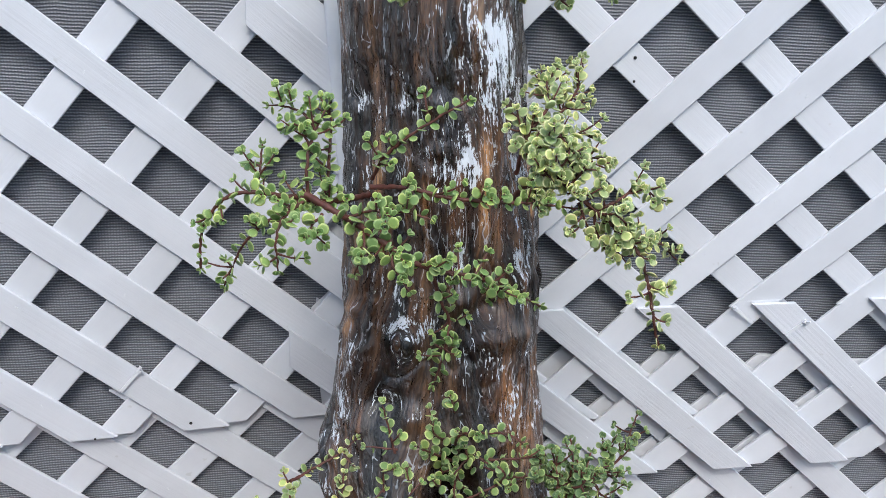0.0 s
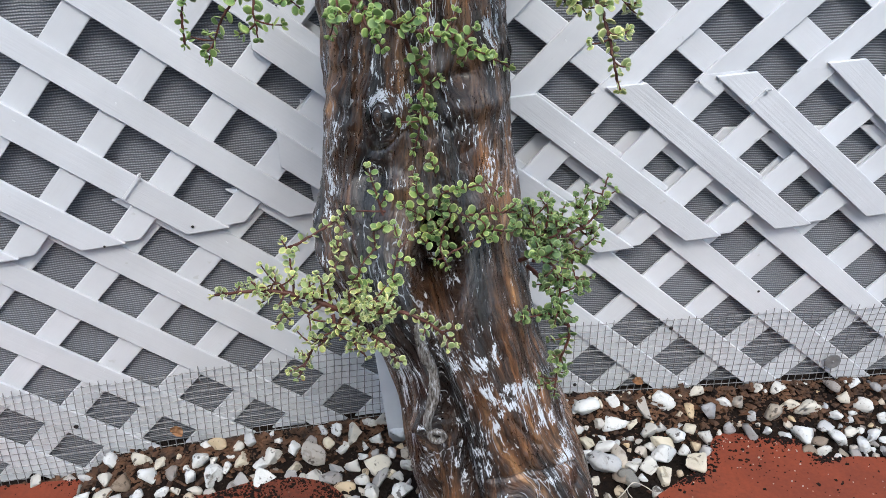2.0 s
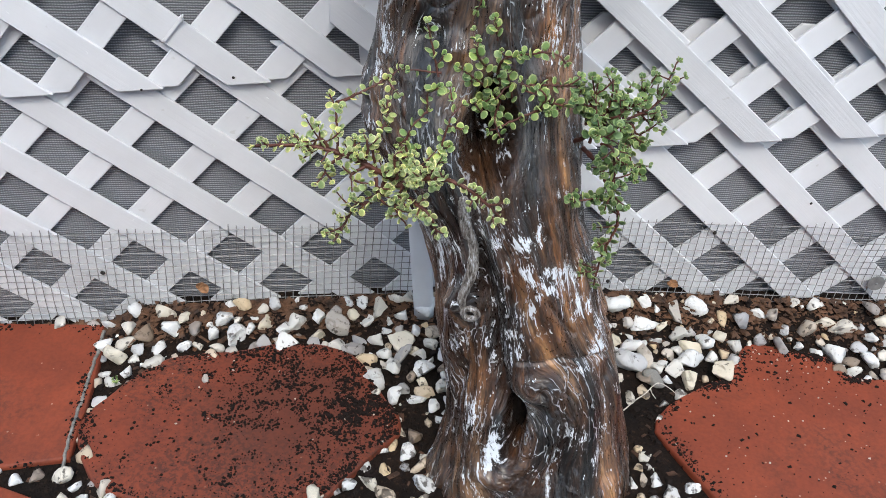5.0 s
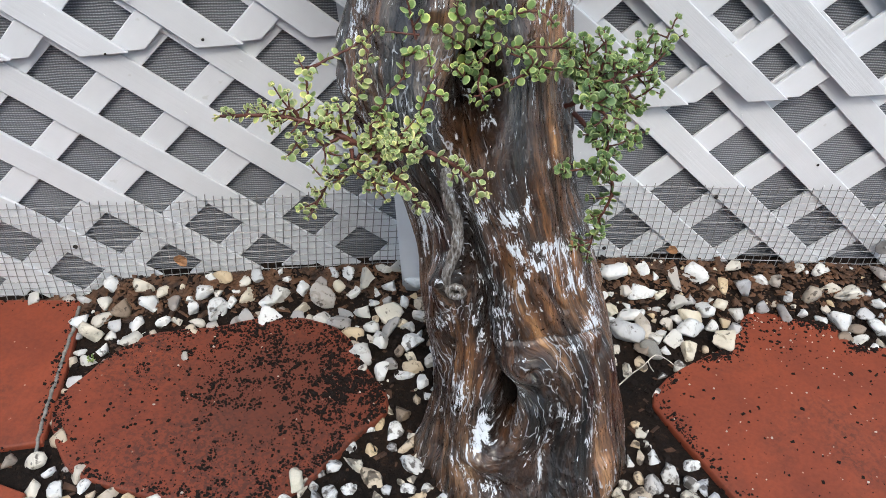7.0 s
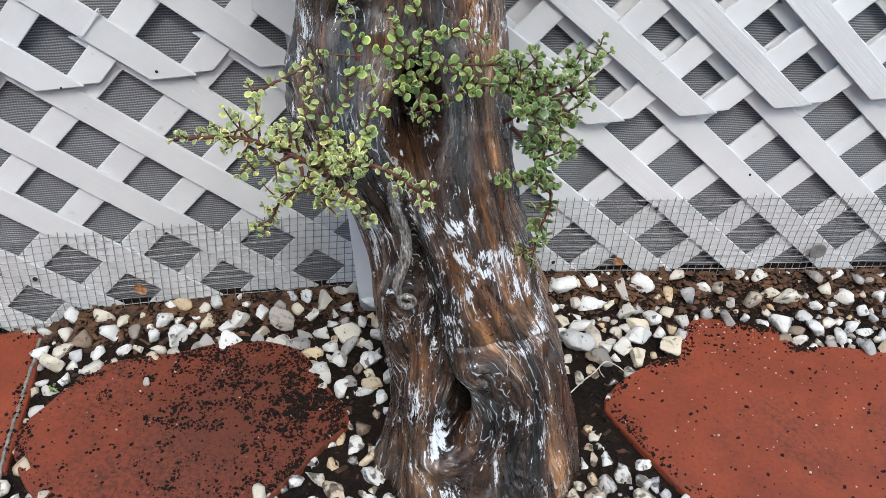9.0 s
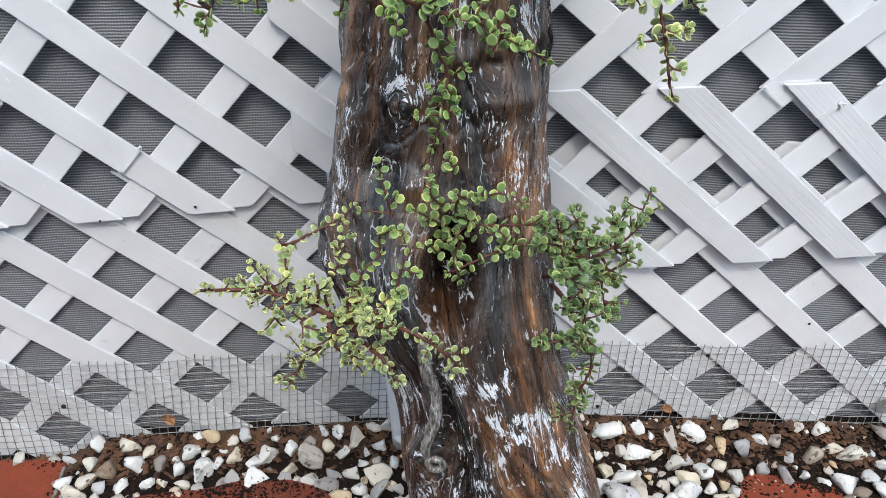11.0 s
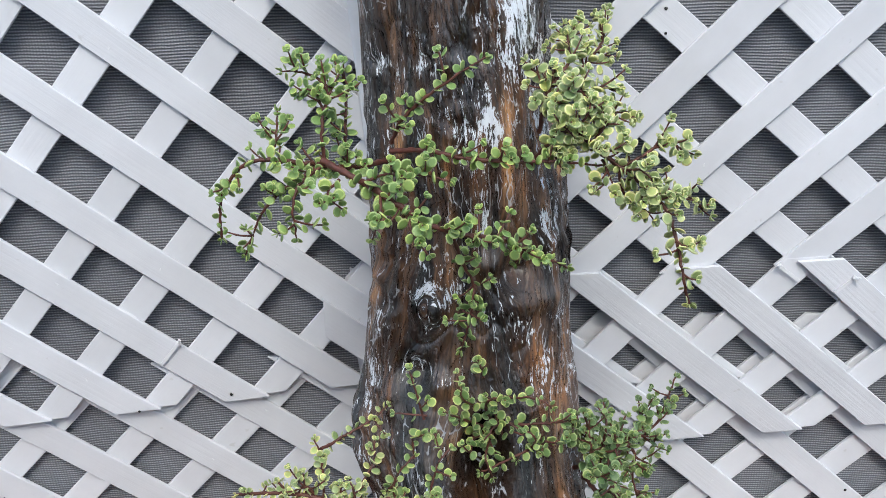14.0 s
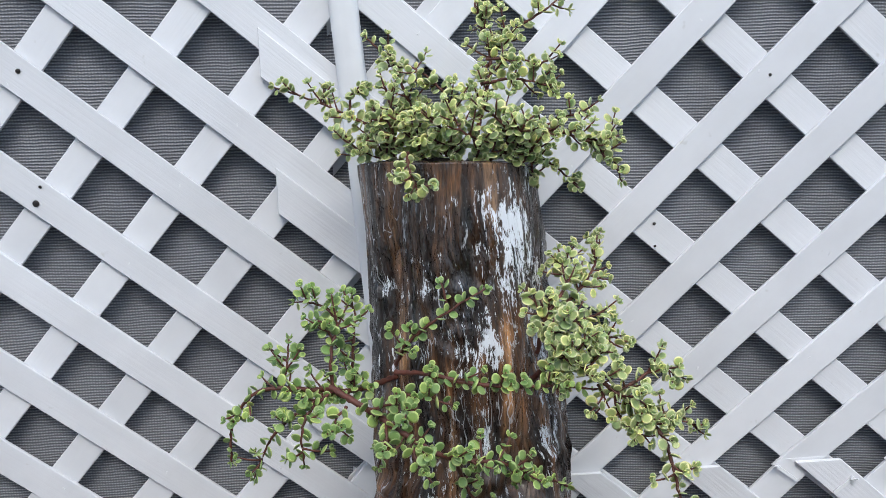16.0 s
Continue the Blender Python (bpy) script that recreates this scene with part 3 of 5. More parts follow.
def seam_depth(x, z):
    total = 0.0
    for width, depth, way in SEAMS:
        if not way[-1][1] - 0.03 < z < way[0][1] + 0.03 and depth * width > -1e-3 and not min(p[1] for p in way) - 0.02 < z < max(p[1] for p in way) + 0.02:
            continue
        best = 1.0
        for (ax, az), (bx, bz) in zip(way, way[1:]):
            dx, dz = bx - ax, bz - az
            s = max(0.0, min(1.0, ((x - ax) * dx + (z - az) * dz) / (dx * dx + dz * dz)))
            best = min(best, math.hypot(x - ax - s * dx, z - az - s * dz))
        if best < 2.5 * width:
            total += depth * math.exp(-(best / width) ** 2)
    return total

# round these the grain bends: x, height, reach
EYES = [(0.118, 0.697, 0.015), (0.025, 0.655, 0.013), (0.010, 0.580, 0.015), (0.088, 0.500, 0.022), (0.083, 0.294, 0.012), (0.155, 0.122, 0.026), (0.178, 0.192, 0.011)]


def grain_at(x, z, arc):
    """Grain coordinate: constant along a fibre, which runs upwards and parts round the knots."""
    g = arc
    for ex, ez, r in EYES:
        dx, dz = x - ex, (z - ez) * 0.7
        q = dx * dx + dz * dz
        g -= 1.1 * dx * r * r / (q + 0.35 * r * r)
    low = max(0.0, min(1.0, (0.48 - z) / 0.1))
    return g + (0.010 + 0.016 * low) * noise.noise((x * 9, z * 7, 1.5)) + 0.004 * noise.noise((x * 22, z * 14, 7.5))


def trunk_surface(z, a):
    """A point of the trunk's skin at a height and an angle round it from +x, and its grain coordinate."""
    x0, x1, yc, ry = smooth_section(z)
    cx, rx = (x0 + x1) / 2, (x1 - x0) / 2
    c, s = math.cos(a), math.sin(a)
    p = 2.4
    r = (abs(c) ** p + abs(s) ** p) ** (-1 / p)
    x, y = cx + rx * r * c, yc + ry * r * s
    out = Vector((c / rx, s / ry, 0)).normalized()
    off = 0.0
    g = a * 0.115
    if s < 0.3:
        for kx, kz, wx, wz, depth in KNOTS:
            q = ((x - kx) / wx) ** 2 + ((z - kz) / wz) ** 2
            if q < 9:
                off += depth * (math.exp(-q * q * q) if depth < -0.03 else math.exp(-q))
        if z < 0.5:
            off += seam_depth(x, z)
        g = grain_at(x, z, g)
    fade = min(1.0, max(0.25, (RIM - z) / 0.10))
    off += 0.0130 * (noise.noise((g * 16, z * 4.2, 4.0)) - 0.1) * fade * (1.0 if z < 0.55 else 0.55)
    off += 0.0075 * noise.noise((g * 44, z * 9, 8.0)) * fade
    groove = noise.noise((g * 105, z * 10, 2.0))
    off += 0.0016 * groove - 0.0060 * max(0.0, 0.16 - abs(groove)) * fade
    # cross wrinkles, most of them in patches
    patch = max(0.0, noise.noise((x * 13, z * 9, 11.0)) + 0.05)
    off += 0.011 * patch * noise.noise((g * 48, z * 48, 3.0)) * fade
    off += 0.0009 * noise.noise((g * 260, z * 30, 6.0))
    # sharp creases that wander across the grain
    crease = 1 - min(1.0, abs(noise.noise((g * 34 + 2, z * 11, 13.0))) * 9)
    off -= 0.0035 * crease * crease * max(0.0, min(1.0, noise.noise((x * 10, z * 8, 17.0)) * 3 + 0.4)) * fade
    return Vector((x, y, z)) + out * off, g


def front_angles(n):
    """Angles round the trunk, closer together on the side that is seen."""
    dense = [math.pi * (1 + i / (n * 0.78)) for i in range(int(n * 0.78))]
    rest = n - len(dense)
    return [math.pi * i / rest for i in range(rest)] + dense


def trunk():
    thing = empty("tree_trunk_planter", Matrix.Translation((0.18, 0.83, 0)))
    tagged(thing, "hollow varnished brown tree trunk planter with knots, whitewash flecks and painted highlights", "planter")
    na, nz = 400, 560
    angles = front_angles(na)
    verts, faces, grain = [], [], []
    for j in range(nz + 1):
        z = -0.06 + (RIM + 0.06) * j / nz
        for a in angles:
            p, g = trunk_surface(z, a)
            # the top is sawn on a slant, lower at the back
            p.z -= max(0.0, (z - 0.90) / (RIM - 0.90)) * 0.20 * max(0.0, p.y - 0.945)
            verts.append(p)
            grain.append((g, z))
    rim = verts[-na:]
    for drop, wall in ((-0.001, 0.006), (0.004, 0.011), (0.03, 0.014), (0.06, 0.016)):
        for p, a in zip(rim, angles):
            d = (Vector((0.023, 1.032, p.z)) - p).normalized()
            verts.append(p + d * wall + Vector((0, 0, -drop + 0.002 * noise.noise((a * 5, 0, 0)))))
            grain.append((a * 0.115, RIM + drop + 0.1))
    rows = nz + 5
    for j in range(rows - 1):
        for i in range(na):
            k = (i + 1) % na
            faces.append((j * na + i, j * na + k, (j + 1) * na + k, (j + 1) * na + i))
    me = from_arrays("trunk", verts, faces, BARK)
    me.parent = thing
    me.matrix_parent_inverse = thing.matrix_world.inverted()
    layer = me.data.uv_layers.new(name="grain")
    index = np.empty(len(me.data.loops), dtype=np.int32)
    me.data.loops.foreach_get("vertex_index", index)
    layer.data.foreach_set("uv", np.array(grain)[index].ravel())
    bm = bmesh.new()
    bmesh.ops.create_grid(bm, x_segments=20, y_segments=20, size=1.0)
    for v in bm.verts:
        q = Vector((v.co.x, v.co.y))
        s = max(abs(q.x), abs(q.y))
        q = q.normalized() * s if q.length else q
        v.co = (0.023 + q.x * 0.086, 1.032 + q.y * 0.078, 1.017 - 0.022 * q.y + 0.012 * (1 - s) + 0.006 * noise.noise((v.co.x * 5, v.co.y * 5, 0)))
    soil = part("soil", bm, SOIL, thing, "dark potting soil", True)
    soil.matrix_parent_inverse = thing.matrix_world.inverted()
    # dark bodies added in the two hollows to stand in for their deep shade
    for x, y, z, rx, ry, rz in ((0.156, 0.806, 0.121, 0.020, 0.018, 0.046), (0.088, 0.900, 0.490, 0.026, 0.016, 0.052)):
        bm = bmesh.new()
        bmesh.ops.create_icosphere(bm, subdivisions=4, radius=1.0)
        for v in bm.verts:
            q = v.co * (1 + 0.25 * noise.noise(v.co * 3 + Vector((x * 50, 0, 0))))
            v.co = (x + q.x * rx, y + q.y * ry, z + q.z * rz)
        shade_plug = part("hollow", bm, SOIL, thing, "dark plug standing in for the shade deep in a hollow", True)
        shade_plug.matrix_parent_inverse = thing.matrix_world.inverted()
    dead_branch(thing)
    return thing


def on_trunk(x, z):
    """The point of the front skin at x and a height."""
    lo, hi = math.pi, 1.75 * math.pi
    for _ in range(22):
        a = (lo + hi) / 2
        if trunk_surface(z, a)[0].x < x:
            lo = a
        else:
            hi = a
    return trunk_surface(z, lo)[0]


def dead_branch(thing):
    """A grey, barkless branch grown onto the trunk, with the knot at its foot."""
    bm = bmesh.new()
    way = spline([on_trunk(x, z) + Vector((0, 0.001, 0)) for x, z in ((0.064, 0.432), (0.072, 0.400), (0.080, 0.376), (0.082, 0.352), (0.079, 0.330), (0.074, 0.309), (0.076, 0.292))], 0.0025)
    rings, n = [], 20
    for k, p in enumerate(way):
        s = k / (len(way) - 1)
        r = 0.0074 * (0.55 + 0.45 * math.sin(math.pi * min(1.0, 0.15 + s * 0.8)))
        ahead = (way[min(k + 1, len(way) - 1)] - way[max(k - 1, 0)]).normalized()
        side = ahead.cross(Vector((0, 1, 0))).normalized()
        deep = side.cross(ahead)
        ring = []
        for i in range(n):
            a = 2 * math.pi * i / n
            q = r * (1 + 0.16 * noise.noise((math.cos(a + s * 2) * 3, math.sin(a + s * 2) * 3, s * 5)) + 0.30 * noise.noise((math.cos(a + s * 4) * 5, math.sin(a + s * 4) * 5, s * 2.5)) - 0.2 * (noise.noise((a * 3 + s * 3, s * 2, 9.0)) > 0.25))
            ring.append(bm.verts.new(p + side * q * math.cos(a) + deep * q * math.sin(a) * 0.8))
        rings.append(ring)
    for r0, r1 in zip(rings, rings[1:]):
        for i in range(n):
            bm.faces.new((r0[i], r0[(i + 1) % n], r1[(i + 1) % n], r1[i]))
    bm.faces.new(rings[0][::-1]), bm.faces.new(rings[-1])
    bmesh.ops.recalc_face_normals(bm, faces=bm.faces)
    branch = part("dead_branch", bm, GREYWOOD, thing, "grey barkless dead branch grown onto the trunk", True)
    branch.matrix_parent_inverse = thing.matrix_world.inverted()
    bm = bmesh.new()
    c = on_trunk(0.086, 0.288) + Vector((0, -0.003, 0))
    rings = []
    for i in range(24):
        a = 2 * math.pi * i / 24
        mid = Vector((math.cos(a) * 0.0085, 0, math.sin(a) * 0.0075))
        out = mid.normalized()
        r = 0.0042 * (1 + 0.35 * noise.noise((math.cos(a) * 2, math.sin(a) * 2, 4.0)))
        rings.append([bm.verts.new(c + mid + (out * math.cos(b) + Vector((0, -1, 0)) * math.sin(b)) * r) for b in (k * math.pi / 4 for k in range(8))])
    for r0, r1 in zip(rings, rings[1:] + rings[:1]):
        for i in range(8):
            bm.faces.new((r0[i], r0[(i + 1) % 8], r1[(i + 1) % 8], r1[i]))
    bmesh.ops.recalc_face_normals(bm, faces=bm.faces)
    knot = part("knot", bm, GREYWOOD, thing, "ring-shaped grey knot", True)
    knot.matrix_parent_inverse = thing.matrix_world.inverted()


trunk()


def post():
    """A thin white post that leans behind the trunk."""
    bm = bmesh.new()
    lower, upper = FENCE["right"] @ Vector((-0.035, -0.035, 0.0)), FENCE["right"] @ Vector((-0.152, -0.035, 1.45))
    axis = (upper - lower).normalized()
    side = axis.cross(Vector((0, 1, 0))).normalized()
    deep = side.cross(axis)
    rings = []
    for s in [i / 30 for i in range(31)]:
        c = lower + (upper - lower) * s
        ring = []
        for i in range(16):
            a = 2 * math.pi * (i + 0.5) / 16
            ca, sa = math.cos(a), math.sin(a)
            r = (abs(ca) ** 5 + abs(sa) ** 5) ** -0.2
            ring.append(bm.verts.new(c + side * 0.0165 * r * ca + deep * 0.011 * r * sa))
        rings.append(ring)
    for a, b in zip(rings, rings[1:]):
        for i in range(16):
            bm.faces.new((a[i], a[(i + 1) % 16], b[(i + 1) % 16], b[i]))
    bm.faces.new(rings[0]), bm.faces.new(rings[-1])
    bmesh.ops.recalc_face_normals(bm, faces=bm.faces)
    return tagged(link_mesh("post", bm, PIPE, None, "", True), "thin white painted post leaning behind the trunk", "post")


post()


def unseen_wall():
    """Plain unseen wall added behind the viewer to close the yard and darken reflections."""
    bm = bmesh.new()
    bmesh.ops.create_cube(bm, size=1.0)
    for v in bm.verts:
        v.co = (v.co.x * 9.0, -2.6 + v.co.y * 0.2, 1.3 + v.co.z * 2.7)
    return tagged(link_mesh("wall_unseen", bm, WALL), "plain pale unseen wall added to darken reflections", "wall", kind="structure")


unseen_wall()


# ---- jade plants: round fleshy leaves in pairs on red-brown stems ----
def leaf_material(name, green, mid, cream, edge):
    m, t, b = nodes_of(name, 0.38)
    uv = node(t, "ShaderNodeUVMap", uv_map="leaf").outputs[0]
    info = node(t, "ShaderNodeObjectInfo").outputs["Random"]
    isle = node(t, "ShaderNodeNewGeometry").outputs["Random Per Island"]
    pick = node(t, "ShaderNodeMath", [(0, node(t, "ShaderNodeMath", [(0, info), (1, isle)], operation="ADD").outputs[0])], operation="FRACT").outputs[0]
    away = node(t, "ShaderNodeVectorMath", [(0, uv)], operation="LENGTH").outputs["Value"]
    shift = node(t, "ShaderNodeVectorMath", [(0, uv), (1, pick)], operation="ADD").outputs[0]
    rough = noise_of(t, shift, 2.5, 4).outputs[0]
    r = node(t, "ShaderNodeMath", [(0, away), (1, node(t, "ShaderNodeMath", [(0, rough), (1, 0.5)], operation="MULTIPLY").outputs[0])], operation="ADD").outputs[0]
    tone = ramp(t, r, [(edge - 0.30, green), (edge, mid), (edge + 0.30, cream)])
    each = ramp(t, pick, [(0.0, (0.68, 0.78, 0.68)), (0.45, (1, 1, 1)), (0.85, (1.25, 1.18, 1.0)), (1.0, (1.6, 1.45, 1.15))])
    tone = mix(t, 1.0, tone, each, "MULTIPLY")
    t.links.new(tone, b.inputs["Base Color"])
    b.inputs["Subsurface Weight"].default_value = 0.12
    b.inputs["Subsurface Radius"].default_value = (0.003, 0.005, 0.001)
    b.inputs["Subsurface Scale"].default_value = 0.5
    b.inputs["Specular IOR Level"].default_value = 0.4
    return m


CREAMY = leaf_material("variegated_cream_leaf", (0.30, 0.375, 0.155), (0.39, 0.455, 0.20), (0.58, 0.60, 0.33), 1.02)
GREENER = leaf_material("variegated_green_leaf", (0.195, 0.300, 0.100), (0.235, 0.342, 0.118), (0.35, 0.44, 0.180), 1.12)
CREAMY_GREEN = leaf_material("half_variegated_leaf", (0.18, 0.275, 0.095), (0.235, 0.33, 0.12), (0.40, 0.46, 0.21), 1.10)
DEEP = leaf_material("deep_green_leaf", (0.135, 0.21, 0.085), (0.17, 0.245, 0.10), (0.27, 0.34, 0.16), 1.12)
STEM = plain("red_brown_stem", (0.10, 0.032, 0.022), 0.55, 0, 0.4, 120)


def leaf_shape():
    """A thick rounded leaf, 1 long from its foot at the origin along +y, upper side +z."""
    n = 10
    outline = []
    for i in range(n):
        a = 2 * math.pi * i / n
        outline.append((0.49 * math.sin(a) * (1 - 0.10 * math.cos(a)), 0.52 - 0.50 * math.cos(a)))
    verts = [(0, 0.55, 0.066)]
    verts += [(x * 0.66, 0.53 + (y - 0.53) * 0.66, 0.064) for x, y in outline]
    verts += [(x, y, 0.028 + 0.03 * y * y) for x, y in outline]
    verts += [(x * 0.66, 0.53 + (y - 0.53) * 0.66, -0.07) for x, y in outline]
    faces = []
    for i in range(n):
        j = (i + 1) % n
        faces += [(0, 1 + i, 1 + j), (1 + i, 1 + n + i, 1 + n + j, 1 + j), (1 + n + i, 1 + 2 * n + i, 1 + 2 * n + j, 1 + n + j)]
    faces.append(tuple(1 + 2 * n + i for i in range(n))[::-1])
    return np.array(verts), [f[::-1] for f in faces]


LEAF_V, LEAF_F = leaf_shape()
LEAF_UV = np.stack([LEAF_V[:, 0] / 0.46, (LEAF_V[:, 1] - 0.52) / 0.5], 1)


def leaf_mesh(name, mats, material):
    """All leaves of the given poses in one mesh, with a map that runs over each leaf."""
    nv = len(LEAF_V)
    verts = np.concatenate([(np.array(m.to_3x3()) @ LEAF_V.T).T + np.array(m.translation) for m in mats])
    faces = [tuple(i + k * nv for i in f) for k in range(len(mats)) for f in LEAF_F]
    me = bpy.data.meshes.new(name)
    me.from_pydata(verts.tolist(), [], faces)
    me.materials.append(material)
    me.polygons.foreach_set("use_smooth", [True] * len(me.polygons))
    layer = me.uv_layers.new(name="leaf")
    index = np.empty(len(me.loops), dtype=np.int32)
    me.loops.foreach_get("vertex_index", index)
    layer.data.foreach_set("uv", LEAF_UV[index % nv].ravel())
    return me


def stem_mesh(bm, path, r0, r1):
    """A tapered, slightly knobbly stem."""
    ring = None
    up = Vector((0.3, 0.2, 1)).normalized()
    for k, p in enumerate(path):
        ahead = (path[min(k + 1, len(path) - 1)] - path[max(k - 1, 0)]).normalized()
        a = ahead.cross(up).normalized() if abs(ahead.dot(up)) < 0.98 else ahead.cross(Vector((1, 0, 0))).normalized()
        b = ahead.cross(a)
        r = (r0 + (r1 - r0) * k / (len(path) - 1)) * (1.18 if k % 3 == 0 else 0.95)
        now = [bm.verts.new(p + (a * math.cos(i * math.pi / 3) + b * math.sin(i * math.pi / 3)) * r) for i in range(6)]
        if ring:
            for i in range(6):
                bm.faces.new((ring[i], ring[(i + 1) % 6], now[(i + 1) % 6], now[i]))
        ring = now
    bm.faces.new(ring)


def leaf_pose(p, ahead, angle, size, open_):
    """A leaf with its foot at p on a stem that runs along ahead; open_: how far it leans out from the stem."""
    side = ahead.cross(Vector((0.1, 0.2, 1))).normalized()
    other = ahead.cross(side)
    out = side * math.cos(angle) + other * math.sin(angle)
    y = (out * math.sin(open_) + ahead * math.cos(open_)).normalized()
    y = (y + Vector((0, -0.10, 0.12))).normalized()
    z = (ahead - y * ahead.dot(y))
    z = (z.normalized() * 0.8 + Vector((0, -0.75, 0.45))).normalized()
    x = y.cross(z).normalized()
    z = x.cross(y)
    turn = Matrix((x, y, z)).transposed() * size
    return Matrix.Translation(p + out * 0.001) @ turn.to_4x4()


def jade_plant(label, stems, material, size, bush, seed, gap=0.0095, thick=0.0028, bare=0.12):
    """bush: how many short leafy twigs stand on each 10 cm of stem."""
    rnd = random.Random(seed)
    root = Vector(stems[0][0])
    thing = empty("jade_plant", Matrix.Translation(root))
    tagged(thing, label, "plant", "jade plants on the trunk")
    poses = []

    def leaves_along(path, first, scale):
        run, turn = 0.0, rnd.uniform(0, 3)
        length = sum((b - a).length for a, b in zip(path, path[1:]))
        done = 0.0
        for a, b in zip(path, path[1:]):
            d = (b - a).length
            run, done = run + d, done + d
            if run >= gap and done / length >= first:
                run = rnd.uniform(-0.002, 0.001)
                ahead = (b - a).normalized()
                for k in (0, math.pi):
                    if rnd.random() < 0.93:
                        s = size * scale * rnd.uniform(0.7, 1.25) * (1 - 0.35 * max(0, done / length - 0.75) / 0.25)
                        poses.append(leaf_pose(b, ahead, turn + k + rnd.uniform(-0.25, 0.25), s, rnd.uniform(0.85, 1.45)))
                turn += math.pi / 2 + rnd.uniform(-0.2, 0.2)
        ahead = (path[-1] - path[-3]).normalized()
        for k in range(4):
            poses.append(leaf_pose(path[-1], ahead, turn + k * math.pi / 2, size * scale * (0.62 if k < 2 else 0.4), 0.6))

    for n, pts in enumerate(stems):
        pts = [Vector(p) - root for p in pts]
        path = spline(pts)
        path = [p + Vector((rnd.uniform(-1, 1), rnd.uniform(-1, 1), rnd.uniform(-1, 1))) * 0.0006 for p in path]
        length = sum((b - a).length for a, b in zip(path, path[1:]))
        bm = bmesh.new()
        r = thick * min(1.25, 0.45 + length * 2.6)
        stem_mesh(bm, path, r, max(0.0008, r * 0.35))
        for _ in range(int(length * 10 * bush + rnd.random())):
            k = int(len(path) * rnd.uniform(bare + 0.05, 0.92))
            if k < 2 or k > len(path) - 3:
                continue
            ahead = (path[k + 1] - path[k - 1]).normalized()
            way = Vector((rnd.uniform(-1, 1), rnd.uniform(-1.0, 0.35), rnd.uniform(-0.6, 1))).normalized()
            way = (way - ahead * way.dot(ahead) * 0.6).normalized()
            reach = rnd.uniform(0.010, 0.026)
            twig = spline([path[k], path[k] + way * reach * 0.5 + ahead * 0.004, path[k] + way * reach + ahead * 0.008 + Vector((0, 0, 0.003))])
            stem_mesh(bm, twig, 0.0011, 0.0007)
            leaves_along(twig, 0.2, 0.92)
        stem = part("stem", bm, STEM, thing, "", True)
        leaves_along(path, bare if n else max(bare, 0.2), 1.0)
    rnd.shuffle(poses)
    single = leaf_mesh("leaf", [Matrix.Identity(4)], material)
    for m in poses[:280]:
        ob = new("leaf", single)
        ob.parent = thing
        ob.matrix_local = m
    if len(poses) > 280:
        rest = new("leaves", leaf_mesh("leaves", poses[280:], material))
        rest.parent = thing
        tagged(rest, kind="stuff")
    return thing


TOP = [
    [(-0.002, 0.990, 1.047), (-0.059, 0.970, 1.079), (-0.105, 0.960, 1.101), (-0.147, 0.950, 1.117)],
    [(0.009, 1.000, 1.046), (-0.011, 0.980, 1.105), (-0.028, 0.980, 1.141), (-0.055, 0.980, 1.168)],
    [(0.034, 1.000, 1.046), (0.039, 0.970, 1.094), (0.016, 0.970, 1.123), (-0.011, 0.970, 1.140)],
    [(0.059, 1.000, 1.046), (0.069, 1.000, 1.098), (0.075, 1.020, 1.139), (0.062, 1.030, 1.181), (0.051, 1.040, 1.223)],
    [(0.070, 1.020, 1.133), (0.094, 1.030, 1.168), (0.130, 1.030, 1.191), (0.154, 1.040, 1.210)],
    [(0.066, 1.000, 1.116), (0.102, 1.000, 1.121), (0.147, 1.000, 1.112)],
    [(0.091, 0.990, 1.047), (0.134, 0.970, 1.070), (0.180, 0.970, 1.058), (0.204, 0.980, 1.042), (0.217, 0.990, 1.013)],
    [(0.120, 1.000, 1.046), (0.142, 1.010, 1.029), (0.174, 1.020, 1.002)],
    [(-0.003, 0.935, 1.050), (0.005, 0.905, 1.037), (0.015, 0.900, 1.010)],
    [(0.098, 0.970, 1.052), (0.094, 0.950, 1.077), (0.065, 0.950, 1.100)],
    [(0.116, 0.970, 1.058), (0.121, 0.990, 1.032), (0.124, 1.000, 1.009)],
]
TOP2 = [
    [(0.072, 1.000, 1.142), (0.108, 1.000, 1.142), (0.137, 1.000, 1.133)],
    [(0.133, 0.990, 1.071), (0.162, 0.990, 1.083), (0.183, 1.000, 1.086)],
    [(-0.020, 0.960, 1.053), (-0.023, 0.945, 1.078), (-0.042, 0.940, 1.096)],
    [(0.040, 0.960, 1.059), (0.025, 0.945, 1.081), (0.009, 0.940, 1.096)],
    [(0.174, 0.970, 1.064), (0.192, 0.970, 1.058), (0.213, 0.980, 1.063)],
    [(-0.035, 0.970, 1.064), (-0.059, 0.980, 1.051)],
    [(0.076, 0.960, 1.059), (0.055, 0.940, 1.070), (0.043, 0.940, 1.090)],
    [(0.105, 0.960, 1.059), (0.118, 0.940, 1.078), (0.129, 0.950, 1.089)],
    [(0.014, 0.970, 1.058), (-0.017, 0.950, 1.089), (-0.031, 0.960, 1.118)],
    [(-0.071, 0.970, 1.085), (-0.070, 0.970, 1.106), (-0.057, 0.970, 1.118)],
]
